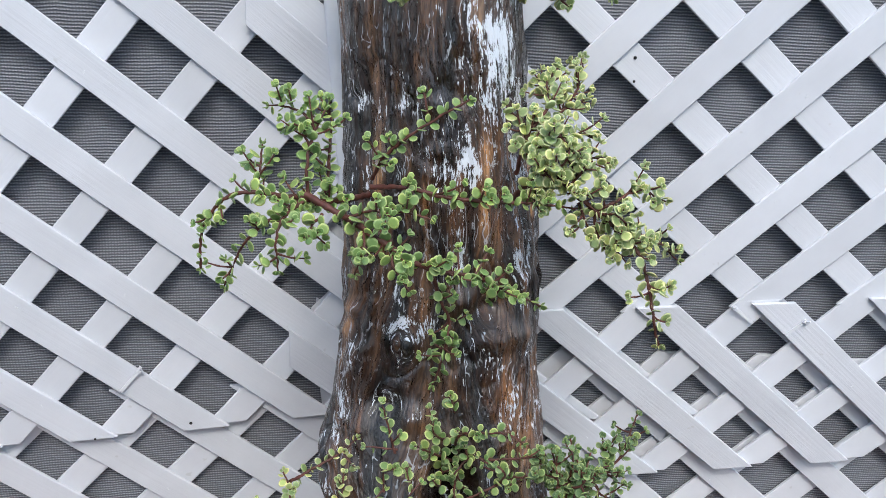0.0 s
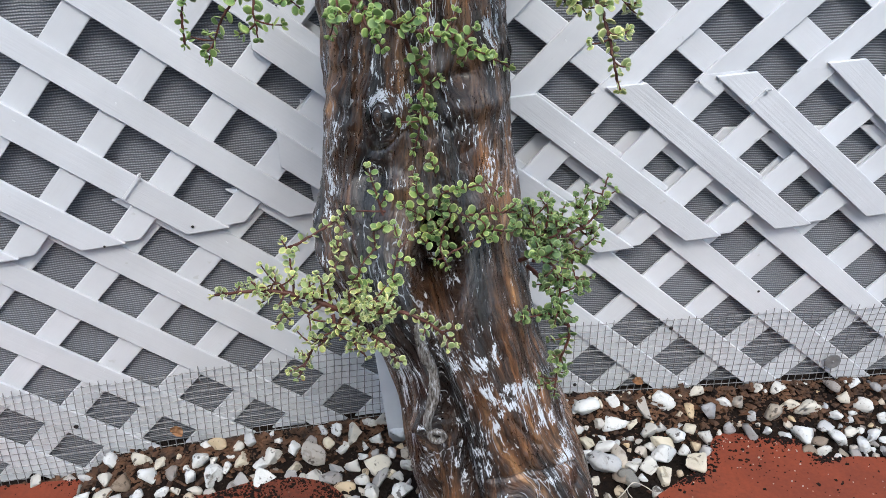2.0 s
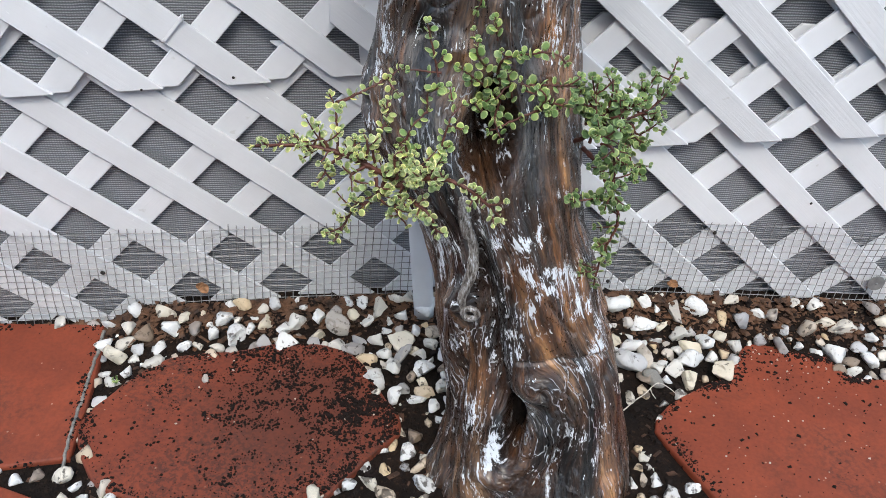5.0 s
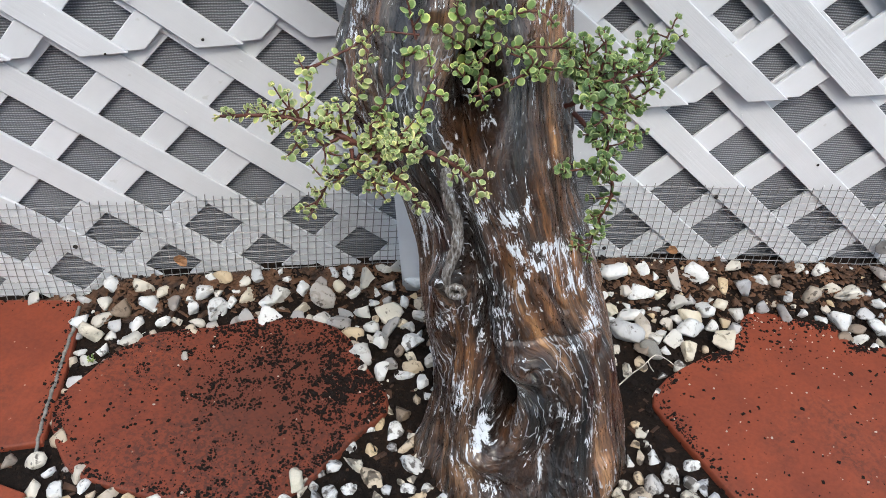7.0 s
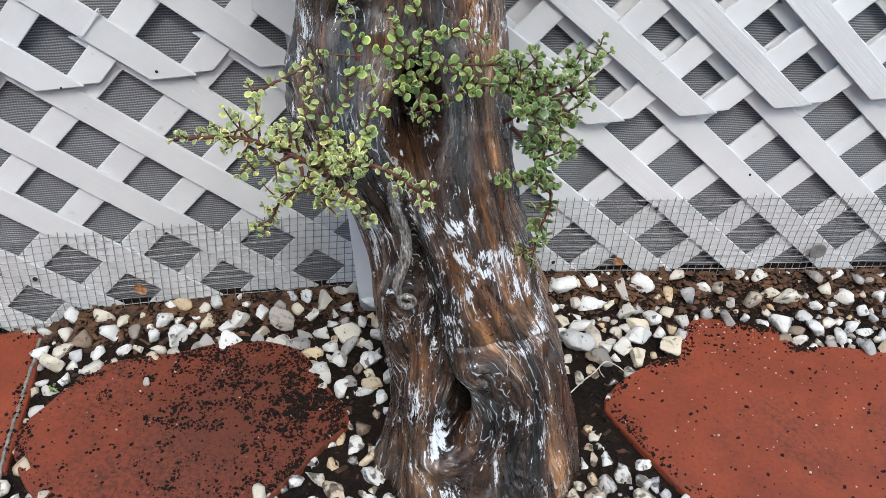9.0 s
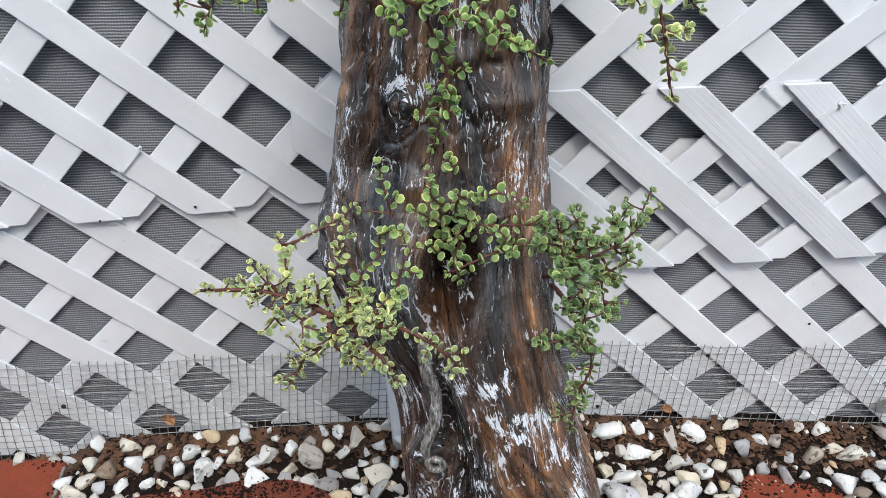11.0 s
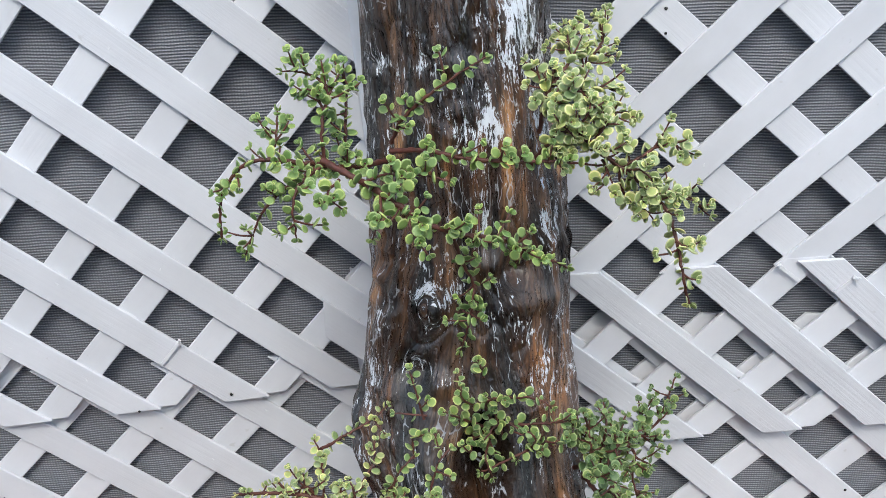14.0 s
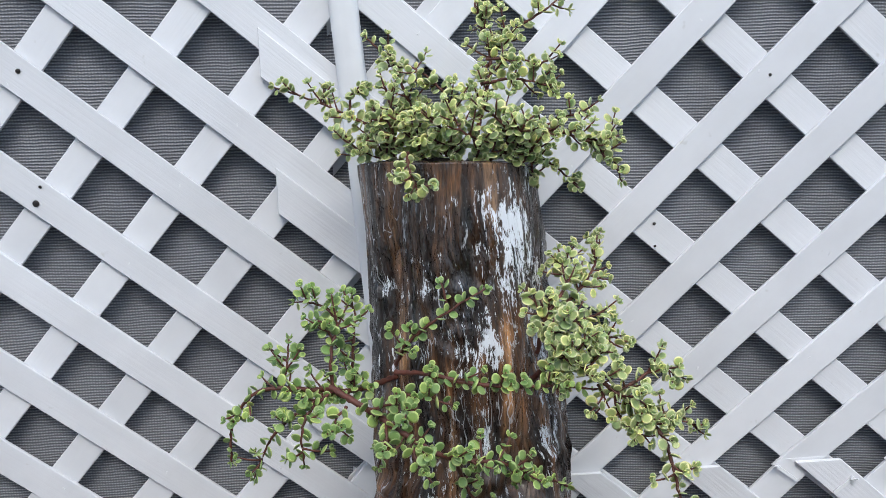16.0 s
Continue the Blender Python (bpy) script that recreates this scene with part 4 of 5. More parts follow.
LEFT = [
    [(-0.022, 0.930, 0.806), (-0.046, 0.860, 0.818), (-0.078, 0.820, 0.833), (-0.109, 0.800, 0.841), (-0.134, 0.800, 0.832), (-0.152, 0.800, 0.809), (-0.158, 0.800, 0.786), (-0.159, 0.800, 0.762)],
    [(-0.107, 0.810, 0.841), (-0.107, 0.830, 0.857), (-0.108, 0.840, 0.877)],
    [(-0.068, 0.820, 0.828), (-0.095, 0.800, 0.812), (-0.117, 0.800, 0.788), (-0.137, 0.800, 0.746)],
    [(-0.062, 0.820, 0.831), (-0.075, 0.790, 0.821), (-0.079, 0.780, 0.803), (-0.078, 0.780, 0.774)],
    [(-0.059, 0.820, 0.837), (-0.060, 0.820, 0.861), (-0.058, 0.830, 0.885), (-0.051, 0.860, 0.911)],
    [(-0.048, 0.850, 0.830), (-0.048, 0.860, 0.867), (-0.048, 0.870, 0.898), (-0.059, 0.870, 0.918)],
    [(-0.061, 0.850, 0.891), (-0.071, 0.850, 0.907), (-0.093, 0.850, 0.912), (-0.104, 0.850, 0.911)],
]
LEFT2 = [
    [(-0.059, 0.830, 0.880), (-0.071, 0.830, 0.899), (-0.083, 0.830, 0.896)],
    [(-0.062, 0.820, 0.836), (-0.014, 0.800, 0.820), (0.024, 0.790, 0.801), (0.058, 0.800, 0.779), (0.102, 0.830, 0.762), (0.138, 0.860, 0.736), (0.166, 0.880, 0.715)],
    [(-0.043, 0.810, 0.821), (-0.049, 0.790, 0.814), (-0.037, 0.790, 0.800)],
    [(-0.004, 0.800, 0.815), (0.002, 0.780, 0.801), (-0.007, 0.780, 0.776)],
    [(0.024, 0.790, 0.798), (0.030, 0.780, 0.783), (0.044, 0.780, 0.764)],
    [(-0.019, 0.800, 0.823), (0.010, 0.790, 0.835), (0.027, 0.790, 0.828)],
    [(0.060, 0.820, 0.765), (0.066, 0.835, 0.735), (0.076, 0.845, 0.706), (0.071, 0.855, 0.663), (0.061, 0.860, 0.625)],
]
CENTRE = [
    [(-0.012, 0.890, 0.827), (0.026, 0.870, 0.834), (0.072, 0.860, 0.830), (0.109, 0.860, 0.829), (0.152, 0.870, 0.827), (0.195, 0.880, 0.822)],
    [(-0.012, 0.890, 0.836), (0.008, 0.880, 0.868), (0.049, 0.875, 0.901), (0.083, 0.880, 0.922)],
    [(0.045, 0.880, 0.902), (0.039, 0.880, 0.927)],
    [(-0.001, 0.860, 0.817), (0.032, 0.850, 0.815), (0.054, 0.850, 0.810)],
    [(0.099, 0.860, 0.828), (0.105, 0.850, 0.846)],
]
RIGHT = [
    [(0.132, 0.930, 0.840), (0.141, 0.910, 0.886), (0.159, 0.930, 0.910), (0.160, 0.980, 0.917), (0.151, 1.000, 0.936)],
    [(0.138, 0.920, 0.872), (0.181, 0.970, 0.908), (0.195, 1.030, 0.927), (0.196, 1.040, 0.948)],
    [(0.126, 0.940, 0.806), (0.161, 0.880, 0.855), (0.194, 0.870, 0.836), (0.216, 0.870, 0.820), (0.242, 0.860, 0.802), (0.258, 0.850, 0.784), (0.266, 0.840, 0.760), (0.273, 0.830, 0.731), (0.280, 0.830, 0.706)],
    [(0.205, 0.870, 0.820), (0.231, 0.880, 0.832), (0.252, 0.890, 0.843), (0.280, 0.890, 0.832)],
    [(0.243, 0.870, 0.801), (0.270, 0.900, 0.792), (0.297, 0.920, 0.769)],
    [(0.153, 0.880, 0.860), (0.182, 0.890, 0.869), (0.218, 0.920, 0.865)],
    [(0.141, 0.910, 0.877), (0.132, 0.910, 0.897), (0.128, 0.910, 0.911)],
]
RIGHT2 = [
    [(0.151, 0.880, 0.860), (0.160, 0.880, 0.888), (0.181, 0.880, 0.894), (0.203, 0.930, 0.888)],
    [(0.151, 0.880, 0.855), (0.146, 0.880, 0.838), (0.162, 0.880, 0.820)],
    [(0.210, 0.870, 0.820), (0.214, 0.870, 0.803), (0.228, 0.880, 0.778)],
    [(0.162, 0.870, 0.858), (0.177, 0.860, 0.872), (0.181, 0.860, 0.891)],
    [(0.237, 0.860, 0.808), (0.233, 0.860, 0.791), (0.244, 0.860, 0.777)],
    [(0.194, 0.870, 0.831), (0.206, 0.870, 0.806)],
    [(0.215, 0.860, 0.824), (0.230, 0.850, 0.827), (0.241, 0.850, 0.817)],
    [(0.138, 0.910, 0.863), (0.147, 0.890, 0.869), (0.168, 0.860, 0.853)],
    [(0.161, 0.880, 0.872), (0.150, 0.880, 0.888), (0.155, 0.890, 0.902)],
    [(0.183, 0.870, 0.847), (0.198, 0.870, 0.864), (0.208, 0.870, 0.864)],
]
LOWLEFT = [
    [(0.012, 0.860, 0.396), (-0.022, 0.800, 0.447), (-0.057, 0.790, 0.470), (-0.092, 0.785, 0.482), (-0.130, 0.785, 0.481), (-0.171, 0.785, 0.475)],
    [(-0.075, 0.790, 0.476), (-0.078, 0.800, 0.499), (-0.081, 0.805, 0.524), (-0.088, 0.810, 0.535)],
    [(-0.078, 0.800, 0.530), (-0.064, 0.820, 0.531), (-0.035, 0.840, 0.543), (-0.019, 0.860, 0.551)],
    [(-0.010, 0.800, 0.436), (0.029, 0.760, 0.474), (0.061, 0.745, 0.481), (0.085, 0.745, 0.468), (0.112, 0.755, 0.436)],
    [(-0.023, 0.800, 0.443), (-0.035, 0.790, 0.419), (-0.056, 0.790, 0.410), (-0.070, 0.800, 0.379), (-0.084, 0.800, 0.356)],
    [(-0.002, 0.790, 0.443), (-0.008, 0.780, 0.419), (0.006, 0.775, 0.401)],
    [(-0.035, 0.800, 0.454), (-0.038, 0.800, 0.486), (-0.028, 0.820, 0.504), (-0.028, 0.830, 0.526)],
    [(-0.057, 0.790, 0.470), (-0.056, 0.790, 0.495)],
]
LOWLEFT2 = [
    [(-0.081, 0.790, 0.476), (-0.094, 0.785, 0.493), (-0.105, 0.785, 0.478)],
    [(-0.069, 0.790, 0.473), (-0.087, 0.780, 0.460), (-0.081, 0.780, 0.446)],
    [(0.004, 0.790, 0.428), (0.032, 0.770, 0.420), (0.042, 0.770, 0.396)],
    [(-0.045, 0.790, 0.463), (-0.059, 0.780, 0.453), (-0.044, 0.780, 0.444)],
    [(-0.008, 0.790, 0.450), (-0.012, 0.790, 0.479), (-0.003, 0.790, 0.486)],
    [(-0.033, 0.790, 0.449), (-0.026, 0.780, 0.429), (-0.011, 0.780, 0.417)],
    [(-0.044, 0.790, 0.470), (-0.041, 0.785, 0.491), (-0.046, 0.790, 0.504)],
    [(-0.111, 0.785, 0.481), (-0.122, 0.785, 0.495)],
    [(-0.098, 0.785, 0.480), (-0.111, 0.780, 0.470)],
    [(0.019, 0.780, 0.450), (0.016, 0.770, 0.478), (0.030, 0.760, 0.488)],
]
LOWMID = [
    [(0.013, 0.800, 0.441), (0.001, 0.790, 0.487), (0.005, 0.790, 0.515), (0.021, 0.800, 0.532)],
    [(0.022, 0.800, 0.445), (0.038, 0.790, 0.495), (0.046, 0.790, 0.530), (0.058, 0.800, 0.544)],
    [(0.088, 0.870, 0.526), (0.066, 0.830, 0.561), (0.050, 0.810, 0.581)],
    [(0.093, 0.880, 0.521), (0.090, 0.840, 0.574), (0.109, 0.820, 0.596), (0.145, 0.800, 0.610), (0.158, 0.800, 0.601)],
    [(0.155, 0.850, 0.527), (0.134, 0.820, 0.535), (0.104, 0.810, 0.522), (0.087, 0.810, 0.511)],
    [(0.159, 0.840, 0.529), (0.137, 0.820, 0.555), (0.115, 0.820, 0.567)],
    [(0.115, 0.830, 0.559), (0.145, 0.830, 0.562), (0.177, 0.850, 0.555)],
    [(0.133, 0.830, 0.550), (0.158, 0.830, 0.541), (0.180, 0.860, 0.528)],
]
LOWMID2 = [
    [(0.093, 0.880, 0.514), (0.091, 0.830, 0.518), (0.099, 0.820, 0.499)],
    [(0.075, 0.870, 0.525), (0.076, 0.820, 0.529), (0.069, 0.810, 0.543)],
    [(0.028, 0.820, 0.564), (0.021, 0.820, 0.593), (0.014, 0.820, 0.621)],
    [(0.031, 0.820, 0.568), (-0.002, 0.820, 0.568)],
    [(0.020, 0.800, 0.530), (0.021, 0.800, 0.554), (0.036, 0.800, 0.559)],
    [(0.077, 0.850, 0.565), (0.068, 0.820, 0.591), (0.067, 0.820, 0.606)],
    [(0.085, 0.860, 0.594), (0.081, 0.840, 0.626)],
    [(0.108, 0.850, 0.529), (0.103, 0.830, 0.556), (0.090, 0.820, 0.543)],
    [(0.038, 0.790, 0.495), (0.036, 0.780, 0.485)],
    [(0.045, 0.790, 0.523), (0.061, 0.780, 0.526)],
    [(0.134, 0.830, 0.526), (0.143, 0.810, 0.557), (0.134, 0.810, 0.566)],
    [(0.005, 0.790, 0.508), (-0.008, 0.790, 0.493)],
]
LOWRIGHT = [
    [(0.184, 0.890, 0.468), (0.217, 0.860, 0.507), (0.245, 0.900, 0.502), (0.274, 0.940, 0.502), (0.287, 0.960, 0.527), (0.294, 0.970, 0.546)],
    [(0.260, 0.920, 0.497), (0.254, 0.920, 0.522), (0.250, 0.920, 0.542)],
    [(0.199, 0.860, 0.485), (0.198, 0.840, 0.537), (0.191, 0.860, 0.560)],
    [(0.210, 0.850, 0.505), (0.213, 0.850, 0.553), (0.210, 0.870, 0.568)],
    [(0.216, 0.840, 0.510), (0.230, 0.860, 0.542), (0.233, 0.870, 0.553)],
    [(0.194, 0.880, 0.466), (0.213, 0.850, 0.461), (0.224, 0.840, 0.445), (0.239, 0.845, 0.419), (0.245, 0.845, 0.388), (0.234, 0.840, 0.349), (0.230, 0.835, 0.303)],
    [(0.234, 0.890, 0.507), (0.248, 0.890, 0.493), (0.247, 0.880, 0.468), (0.257, 0.880, 0.436)],
]
LOWRIGHT2 = [
    [(0.253, 0.920, 0.500), (0.276, 0.930, 0.477), (0.287, 0.930, 0.474)],
    [(0.234, 0.845, 0.423), (0.202, 0.830, 0.427), (0.190, 0.830, 0.422)],
    [(0.211, 0.850, 0.490), (0.223, 0.830, 0.494), (0.229, 0.840, 0.460)],
    [(0.197, 0.850, 0.504), (0.211, 0.810, 0.519), (0.225, 0.810, 0.512)],
    [(0.197, 0.860, 0.520), (0.180, 0.850, 0.532), (0.175, 0.850, 0.541)],
    [(0.249, 0.890, 0.489), (0.267, 0.890, 0.479)],
    [(0.207, 0.860, 0.463), (0.225, 0.840, 0.475), (0.235, 0.840, 0.436)],
    [(0.192, 0.870, 0.501), (0.186, 0.860, 0.541), (0.183, 0.870, 0.550)],
    [(0.209, 0.850, 0.519), (0.223, 0.840, 0.531), (0.233, 0.860, 0.536)],
]

# short shoots that crowd the rim
RIM_SHOOTS = [[(x, 0.985, 1.030), (x + 0.5 * lean, 0.962, 1.050), (x + lean, 0.952, 1.068)] for x, lean in ((-0.052, -0.022), (-0.036, 0.012), (-0.020, -0.014), (-0.004, 0.016), (0.012, -0.012), (0.028, 0.014), (0.044, -0.010), (0.060, 0.016), (0.078, 0.010), (0.096, 0.020), (0.110, 0.026))]
jade_plant("cream-variegated jade plant spilling out of the trunk's open top", TOP + TOP2 + RIM_SHOOTS, CREAMY, 0.0106, 10.0, 11, 0.0062)
jade_plant("variegated jade plant trailing long leafy stems across the trunk", LEFT + LEFT2, GREENER, 0.0106, 6.0, 12, 0.0062)
jade_plant("small green jade cuttings trailing over the bark", CENTRE, GREENER, 0.0106, 2.6, 13, 0.0075)
jade_plant("dense cream-variegated jade plant hanging from the trunk's side", RIGHT + RIGHT2, CREAMY, 0.0112, 9.5, 14, 0.0064)
jade_plant("cream-variegated jade plant reaching out from a low hollow", [LOWLEFT[0]] + LOWLEFT[3:6] + LOWLEFT[7:] + LOWLEFT2, CREAMY, 0.0088, 8.5, 15, 0.0058, 0.0040)
jade_plant("thin cream-variegated jade shoots beside a low hollow", LOWLEFT[1:3] + LOWLEFT[6:7], CREAMY, 0.0086, 2.2, 18, 0.0068)
jade_plant("sparse variegated jade sprigs growing in a dark hollow", LOWMID + LOWMID2, CREAMY_GREEN, 0.0096, 1.3, 16, 0.0090, 0.0024)
jade_plant("deep green jade plant drooping from the trunk's side", LOWRIGHT + LOWRIGHT2, DEEP, 0.0100, 7.5, 17, 0.0062)


# ---- wire mesh along the foot of the fence ----
def wire_mesh(side, u0, u1, top, rise, seed):
    rnd = random.Random(seed)
    cell, r = 0.0127, 0.00070
    thing = empty("wire_mesh", FENCE[side])
    tagged(thing, "galvanised square wire mesh along the foot of the lattice", "wire mesh", "wire mesh runs")

    def wire(points, upright):
        """A thin square bar set on its edge."""
        verts, faces = [], []
        for p in points:
            for k in range(4):
                a = k * math.pi / 2
                c = r * math.cos(a)
                verts.append((p[0] + (c if upright else 0), p[1] + r * math.sin(a), p[2] + (0 if upright else c)))
        for i in range(len(points) - 1):
            for k in range(4):
                a, b = i * 4 + k, i * 4 + (k + 1) % 4
                faces.append((a, b, b + 4, a + 4))
        from_arrays("wire", verts, faces, WIRE, thing, "", False)

    def place(u, w):
        bow = 0.006 * noise.noise((u * 5, w * 5, seed)) + 0.004 * noise.noise((u * 16, w * 12, seed + 3))
        sway = 0.004 * noise.noise((u * 6, w * 9, seed + 7))
        return u + sway + 0.04 * w, 0.009 - abs(bow), w + rise * (u - u0) + 0.003 * noise.noise((u * 8, 2.0, seed))

    cols = int((u1 - u0) / cell)
    rows = int((top + 0.02) / cell)
    for i in range(cols + 1):
        end = top + rnd.uniform(0.002, 0.011)
        wire([place(u0 + i * cell, -0.02 + (end + 0.02) * k / 10) for k in range(11)], True)
    for j in range(rows + 1):
        wire([place(u0 + (u1 - u0) * k / 60, top - j * cell) for k in range(61)], False)
    return thing


wire_mesh("left", -1.3, -0.06, 0.165, 0.0, 1)
wire_mesh("right", 0.17, 1.42, 0.186, 0.03, 2)


# ---- gravel ----
def inside(x, y, outline, grow=0.0):
    mid = sum((Vector(p) for p in outline), Vector((0, 0))) / len(outline)
    hit = False
    pts = [mid + (Vector(p) - mid) * (1 + grow) for p in outline]
    for a, b in zip(pts, pts[1:] + pts[:1]):
        if (a.y > y) != (b.y > y) and x < a.x + (y - a.y) * (b.x - a.x) / (b.y - a.y):
            hit = not hit
    return hit


def fence_y(x):
    return 1.1337 + (0.2722 if x < 0.0229 else 0.101) * (x - 0.0229)


PAVERS = (SLAB_A, SLAB_B, SLAB_C, SLAB_D)


def free_spot(x, y, r):
    if y > fence_y(x) + 0.006 - r * 0.6:
        return False
    if ((x - 0.185) / (0.138 + r * 0.6)) ** 2 + ((y - 0.825) / (0.135 + r * 0.6)) ** 2 < 1:
        return False
    return not any(inside(x, y, s, -0.03) for s in PAVERS)


def stone_shape(rnd, seed, fine=3):
    """A broken marble chip with worn corners."""
    bm = bmesh.new()
    bmesh.ops.create_icosphere(bm, subdivisions=fine, radius=1.0)
    cuts = [(Vector((rnd.gauss(0, 1), rnd.gauss(0, 1), rnd.gauss(0, 1))).normalized(), rnd.uniform(0.36, 0.66)) for _ in range(8)]
    for v in bm.verts:
        v.co *= 1 + 0.22 * noise.noise(v.co * 1.3 + Vector((seed, 0, 0)))
        for n, d in cuts:
            over = v.co.dot(n) - d
            if over > 0:
                v.co -= n * over
    for v in bm.verts:
        v.co *= 1 + 0.13 * noise.noise(v.co * 3.2 + Vector((0, seed, 0))) + 0.05 * noise.noise(v.co * 9.0 + Vector((0, seed, 3)))
    sx, sy, sz = rnd.uniform(0.9, 1.35), rnd.uniform(0.75, 1.0), rnd.uniform(0.6, 0.9)
    for v in bm.verts:
        v.co = (v.co.x * sx, v.co.y * sy, v.co.z * sz)
    me = bpy.data.meshes.new("stone")
    bm.to_mesh(me)
    bm.free()
    me.materials.append(STONE)
    me.polygons.foreach_set("use_smooth", [True] * len(me.polygons))
    return me


def gravel():
    rnd = random.Random(5)
    shapes = [stone_shape(rnd, k * 3.1) for k in range(18)]
    muddy_shapes = [stone_shape(rnd, 60 + k * 2.7) for k in range(12)]
    for me in muddy_shapes:
        me.materials[0] = MUDDY_STONE
    rough = [stone_shape(rnd, k * 2.3, 2) for k in range(10)]
    bed = empty("gravel_bed", Matrix.Translation((0.1, 1.0, 0)))
    tagged(bed, "bed of white, cream and grey marble chips", "gravel")
    placed, grid = [], {}

    def fits(x, y, r, squeeze):
        gx, gy = int(x / 0.05), int(y / 0.05)
        for i in range(gx - 1, gx + 2):
            for j in range(gy - 1, gy + 2):
                for a, b, c in grid.get((i, j), ()):
                    if (a - x) ** 2 + (b - y) ** 2 < ((r + c) * squeeze) ** 2:
                        return False
        grid.setdefault((gx, gy), []).append((x, y, r))
        return True

    def density(x, y):
        """How thickly the chips lie: heaped along the fence, few in the soil round the trunk and in front."""
        gap = fence_y(x) - y
        if x > 0.52 and y > 0.95:
            return 1.0
        if x > 0.25 and y > 0.9:
            return 0.9 if gap < 0.15 else 0.3
        if x <= 0.25 and y > 0.88:
            return (0.7 if gap < 0.025 else 0.95) if x < -0.05 else 0.9
        if 0.28 < x < 0.45 and y > 0.82:
            return 0.10
        return 0.56

    for r0, r1, tries, squeeze in ((0.020, 0.028, 2600, 0.80), (0.014, 0.020, 26000, 0.68), (0.009, 0.014, 30000, 0.68), (0.003, 0.009, 9000, 0.80)):
        for _ in range(tries):
            x, y = rnd.uniform(-0.95, 1.25), rnd.uniform(0.25, 1.42)
            r = rnd.uniform(r0, r1)
            thick = density(x, y)
            if thick < 0.6 and r > 0.018:
                continue
            # the chips lie in loose clusters
            thick += 0.5 * noise.noise((x * 13, y * 13, 3.0)) * (1.2 - thick)
            if rnd.random() > max(0.02, thick) ** 2.0 * (0.55 if r > 0.020 else 1.0):
                continue
            if free_spot(x, y, r) and fits(x, y, r, squeeze):
                placed.append((x, y, r))
    # the heap by the fence: packed closer than the rest
    for r0, r1, tries, squeeze in ((0.018, 0.026, 2500, 0.68), (0.011, 0.017, 4000, 0.64), (0.006, 0.010, 2500, 0.66)):
        for _ in range(tries):
            x, gap = rnd.uniform(0.26, 1.2), rnd.uniform(0.005, 0.17)
            y, r = fence_y(x) - gap, rnd.uniform(r0, r1)
            if (x > 0.5 or gap < 0.13 and rnd.random() < 0.35) and free_spot(x, y, r) and fits(x, y, r, squeeze):
                placed.append((x, y, r))
    placed.sort(key=lambda s: (s[0] - 0.1) ** 2 + (s[1] - 0.95) ** 2 - s[2] * 6)
    rest_v, rest_f = [], []
    for n, (x, y, r) in enumerate(placed):
        muddy = density(x, y) < 0.7
        me = rnd.choice(muddy_shapes if muddy else shapes) if n < 300 else rnd.choice(rough)
        tilt = Euler((rnd.uniform(-0.6, 0.6), rnd.uniform(-0.6, 0.6), rnd.uniform(0, 6.3)))
        sunk = rnd.uniform(-0.2, 0.35) if muddy else rnd.uniform(0.1, 0.6)
        m = Matrix.LocRotScale((x - 0.1, y - 1.0, ground_height(x, y) + r * sunk), tilt, (r, r, r))
        if n < 300:
            ob = new("stone", me)
            ob.parent = bed
            ob.matrix_local = m
        else:
            base = len(rest_v)
            rest_v += [tuple(m @ v.co) for v in me.vertices]
            rest_f += [tuple(i + base for i in p.vertices) for p in me.polygons]
    rest = from_arrays("small_gravel", rest_v, rest_f, STONE, bed)
    tagged(rest, kind="stuff")


gravel()


def crumbs(name, label, category, count, where, sizes, material, flat, seed):
    """Loose bits joined into one sheet of litter."""
    rnd = random.Random(seed)
    verts, faces = [], []
    cube = [(-1, -1, -1), (1, -1, -1), (1, 1, -1), (-1, 1, -1), (-0.6, -0.7, 1), (0.7, -0.6, 1), (0.6, 0.7, 1), (-0.7, 0.6, 1)]
    sides = [(3, 2, 1, 0), (4, 5, 6, 7), (0, 1, 5, 4), (1, 2, 6, 5), (2, 3, 7, 6), (3, 0, 4, 7)]
    made = 0
    for _ in range(count * 40):
        if made >= count:
            break
        spot = where(rnd)
        if spot is None:
            continue
        x, y, z = spot
        s = sizes[0] * (sizes[1] / sizes[0]) ** (rnd.random() ** 2.2)
        turn = Euler((rnd.uniform(-0.3, 0.3), rnd.uniform(-0.3, 0.3), rnd.uniform(0, 6.3))).to_matrix()
        base = len(verts)
        long_ = rnd.uniform(1.0, 1.0 + 2.2 * flat)
        for v in cube:
            q = Vector((v[0] * long_ + rnd.uniform(-0.3, 0.3), v[1] + rnd.uniform(-0.3, 0.3), v[2] * (0.8 - 0.5 * flat))) * s
            verts.append(tuple(turn @ q + Vector((x, y, z + s * 0.3))))
        faces += [tuple(i + base for i in f) for f in sides]
        made += 1
    return tagged(from_arrays(name, verts, faces, material, None, "", False), label, category, kind="stuff")


def on_slab_a(rnd):
    x, y = rnd.uniform(-0.46, 0.02), rnd.uniform(0.64, 0.99)
    if not inside(x, y, SLAB_A, -0.03):
        return None
    # thickest towards the back and the trunk
    heap = 0.8 * noise.noise((x * 11, y * 11, 5.0)) + 1.3 * noise.noise((x * 34, y * 34, 2.0)) + 2.4 * (y - 0.84) + 2.6 * (x + 0.20)
    return (x, y, 0.0005) if rnd.random() < max(0.12, min(1, 0.40 + heap * 1.0)) ** 1.5 else None


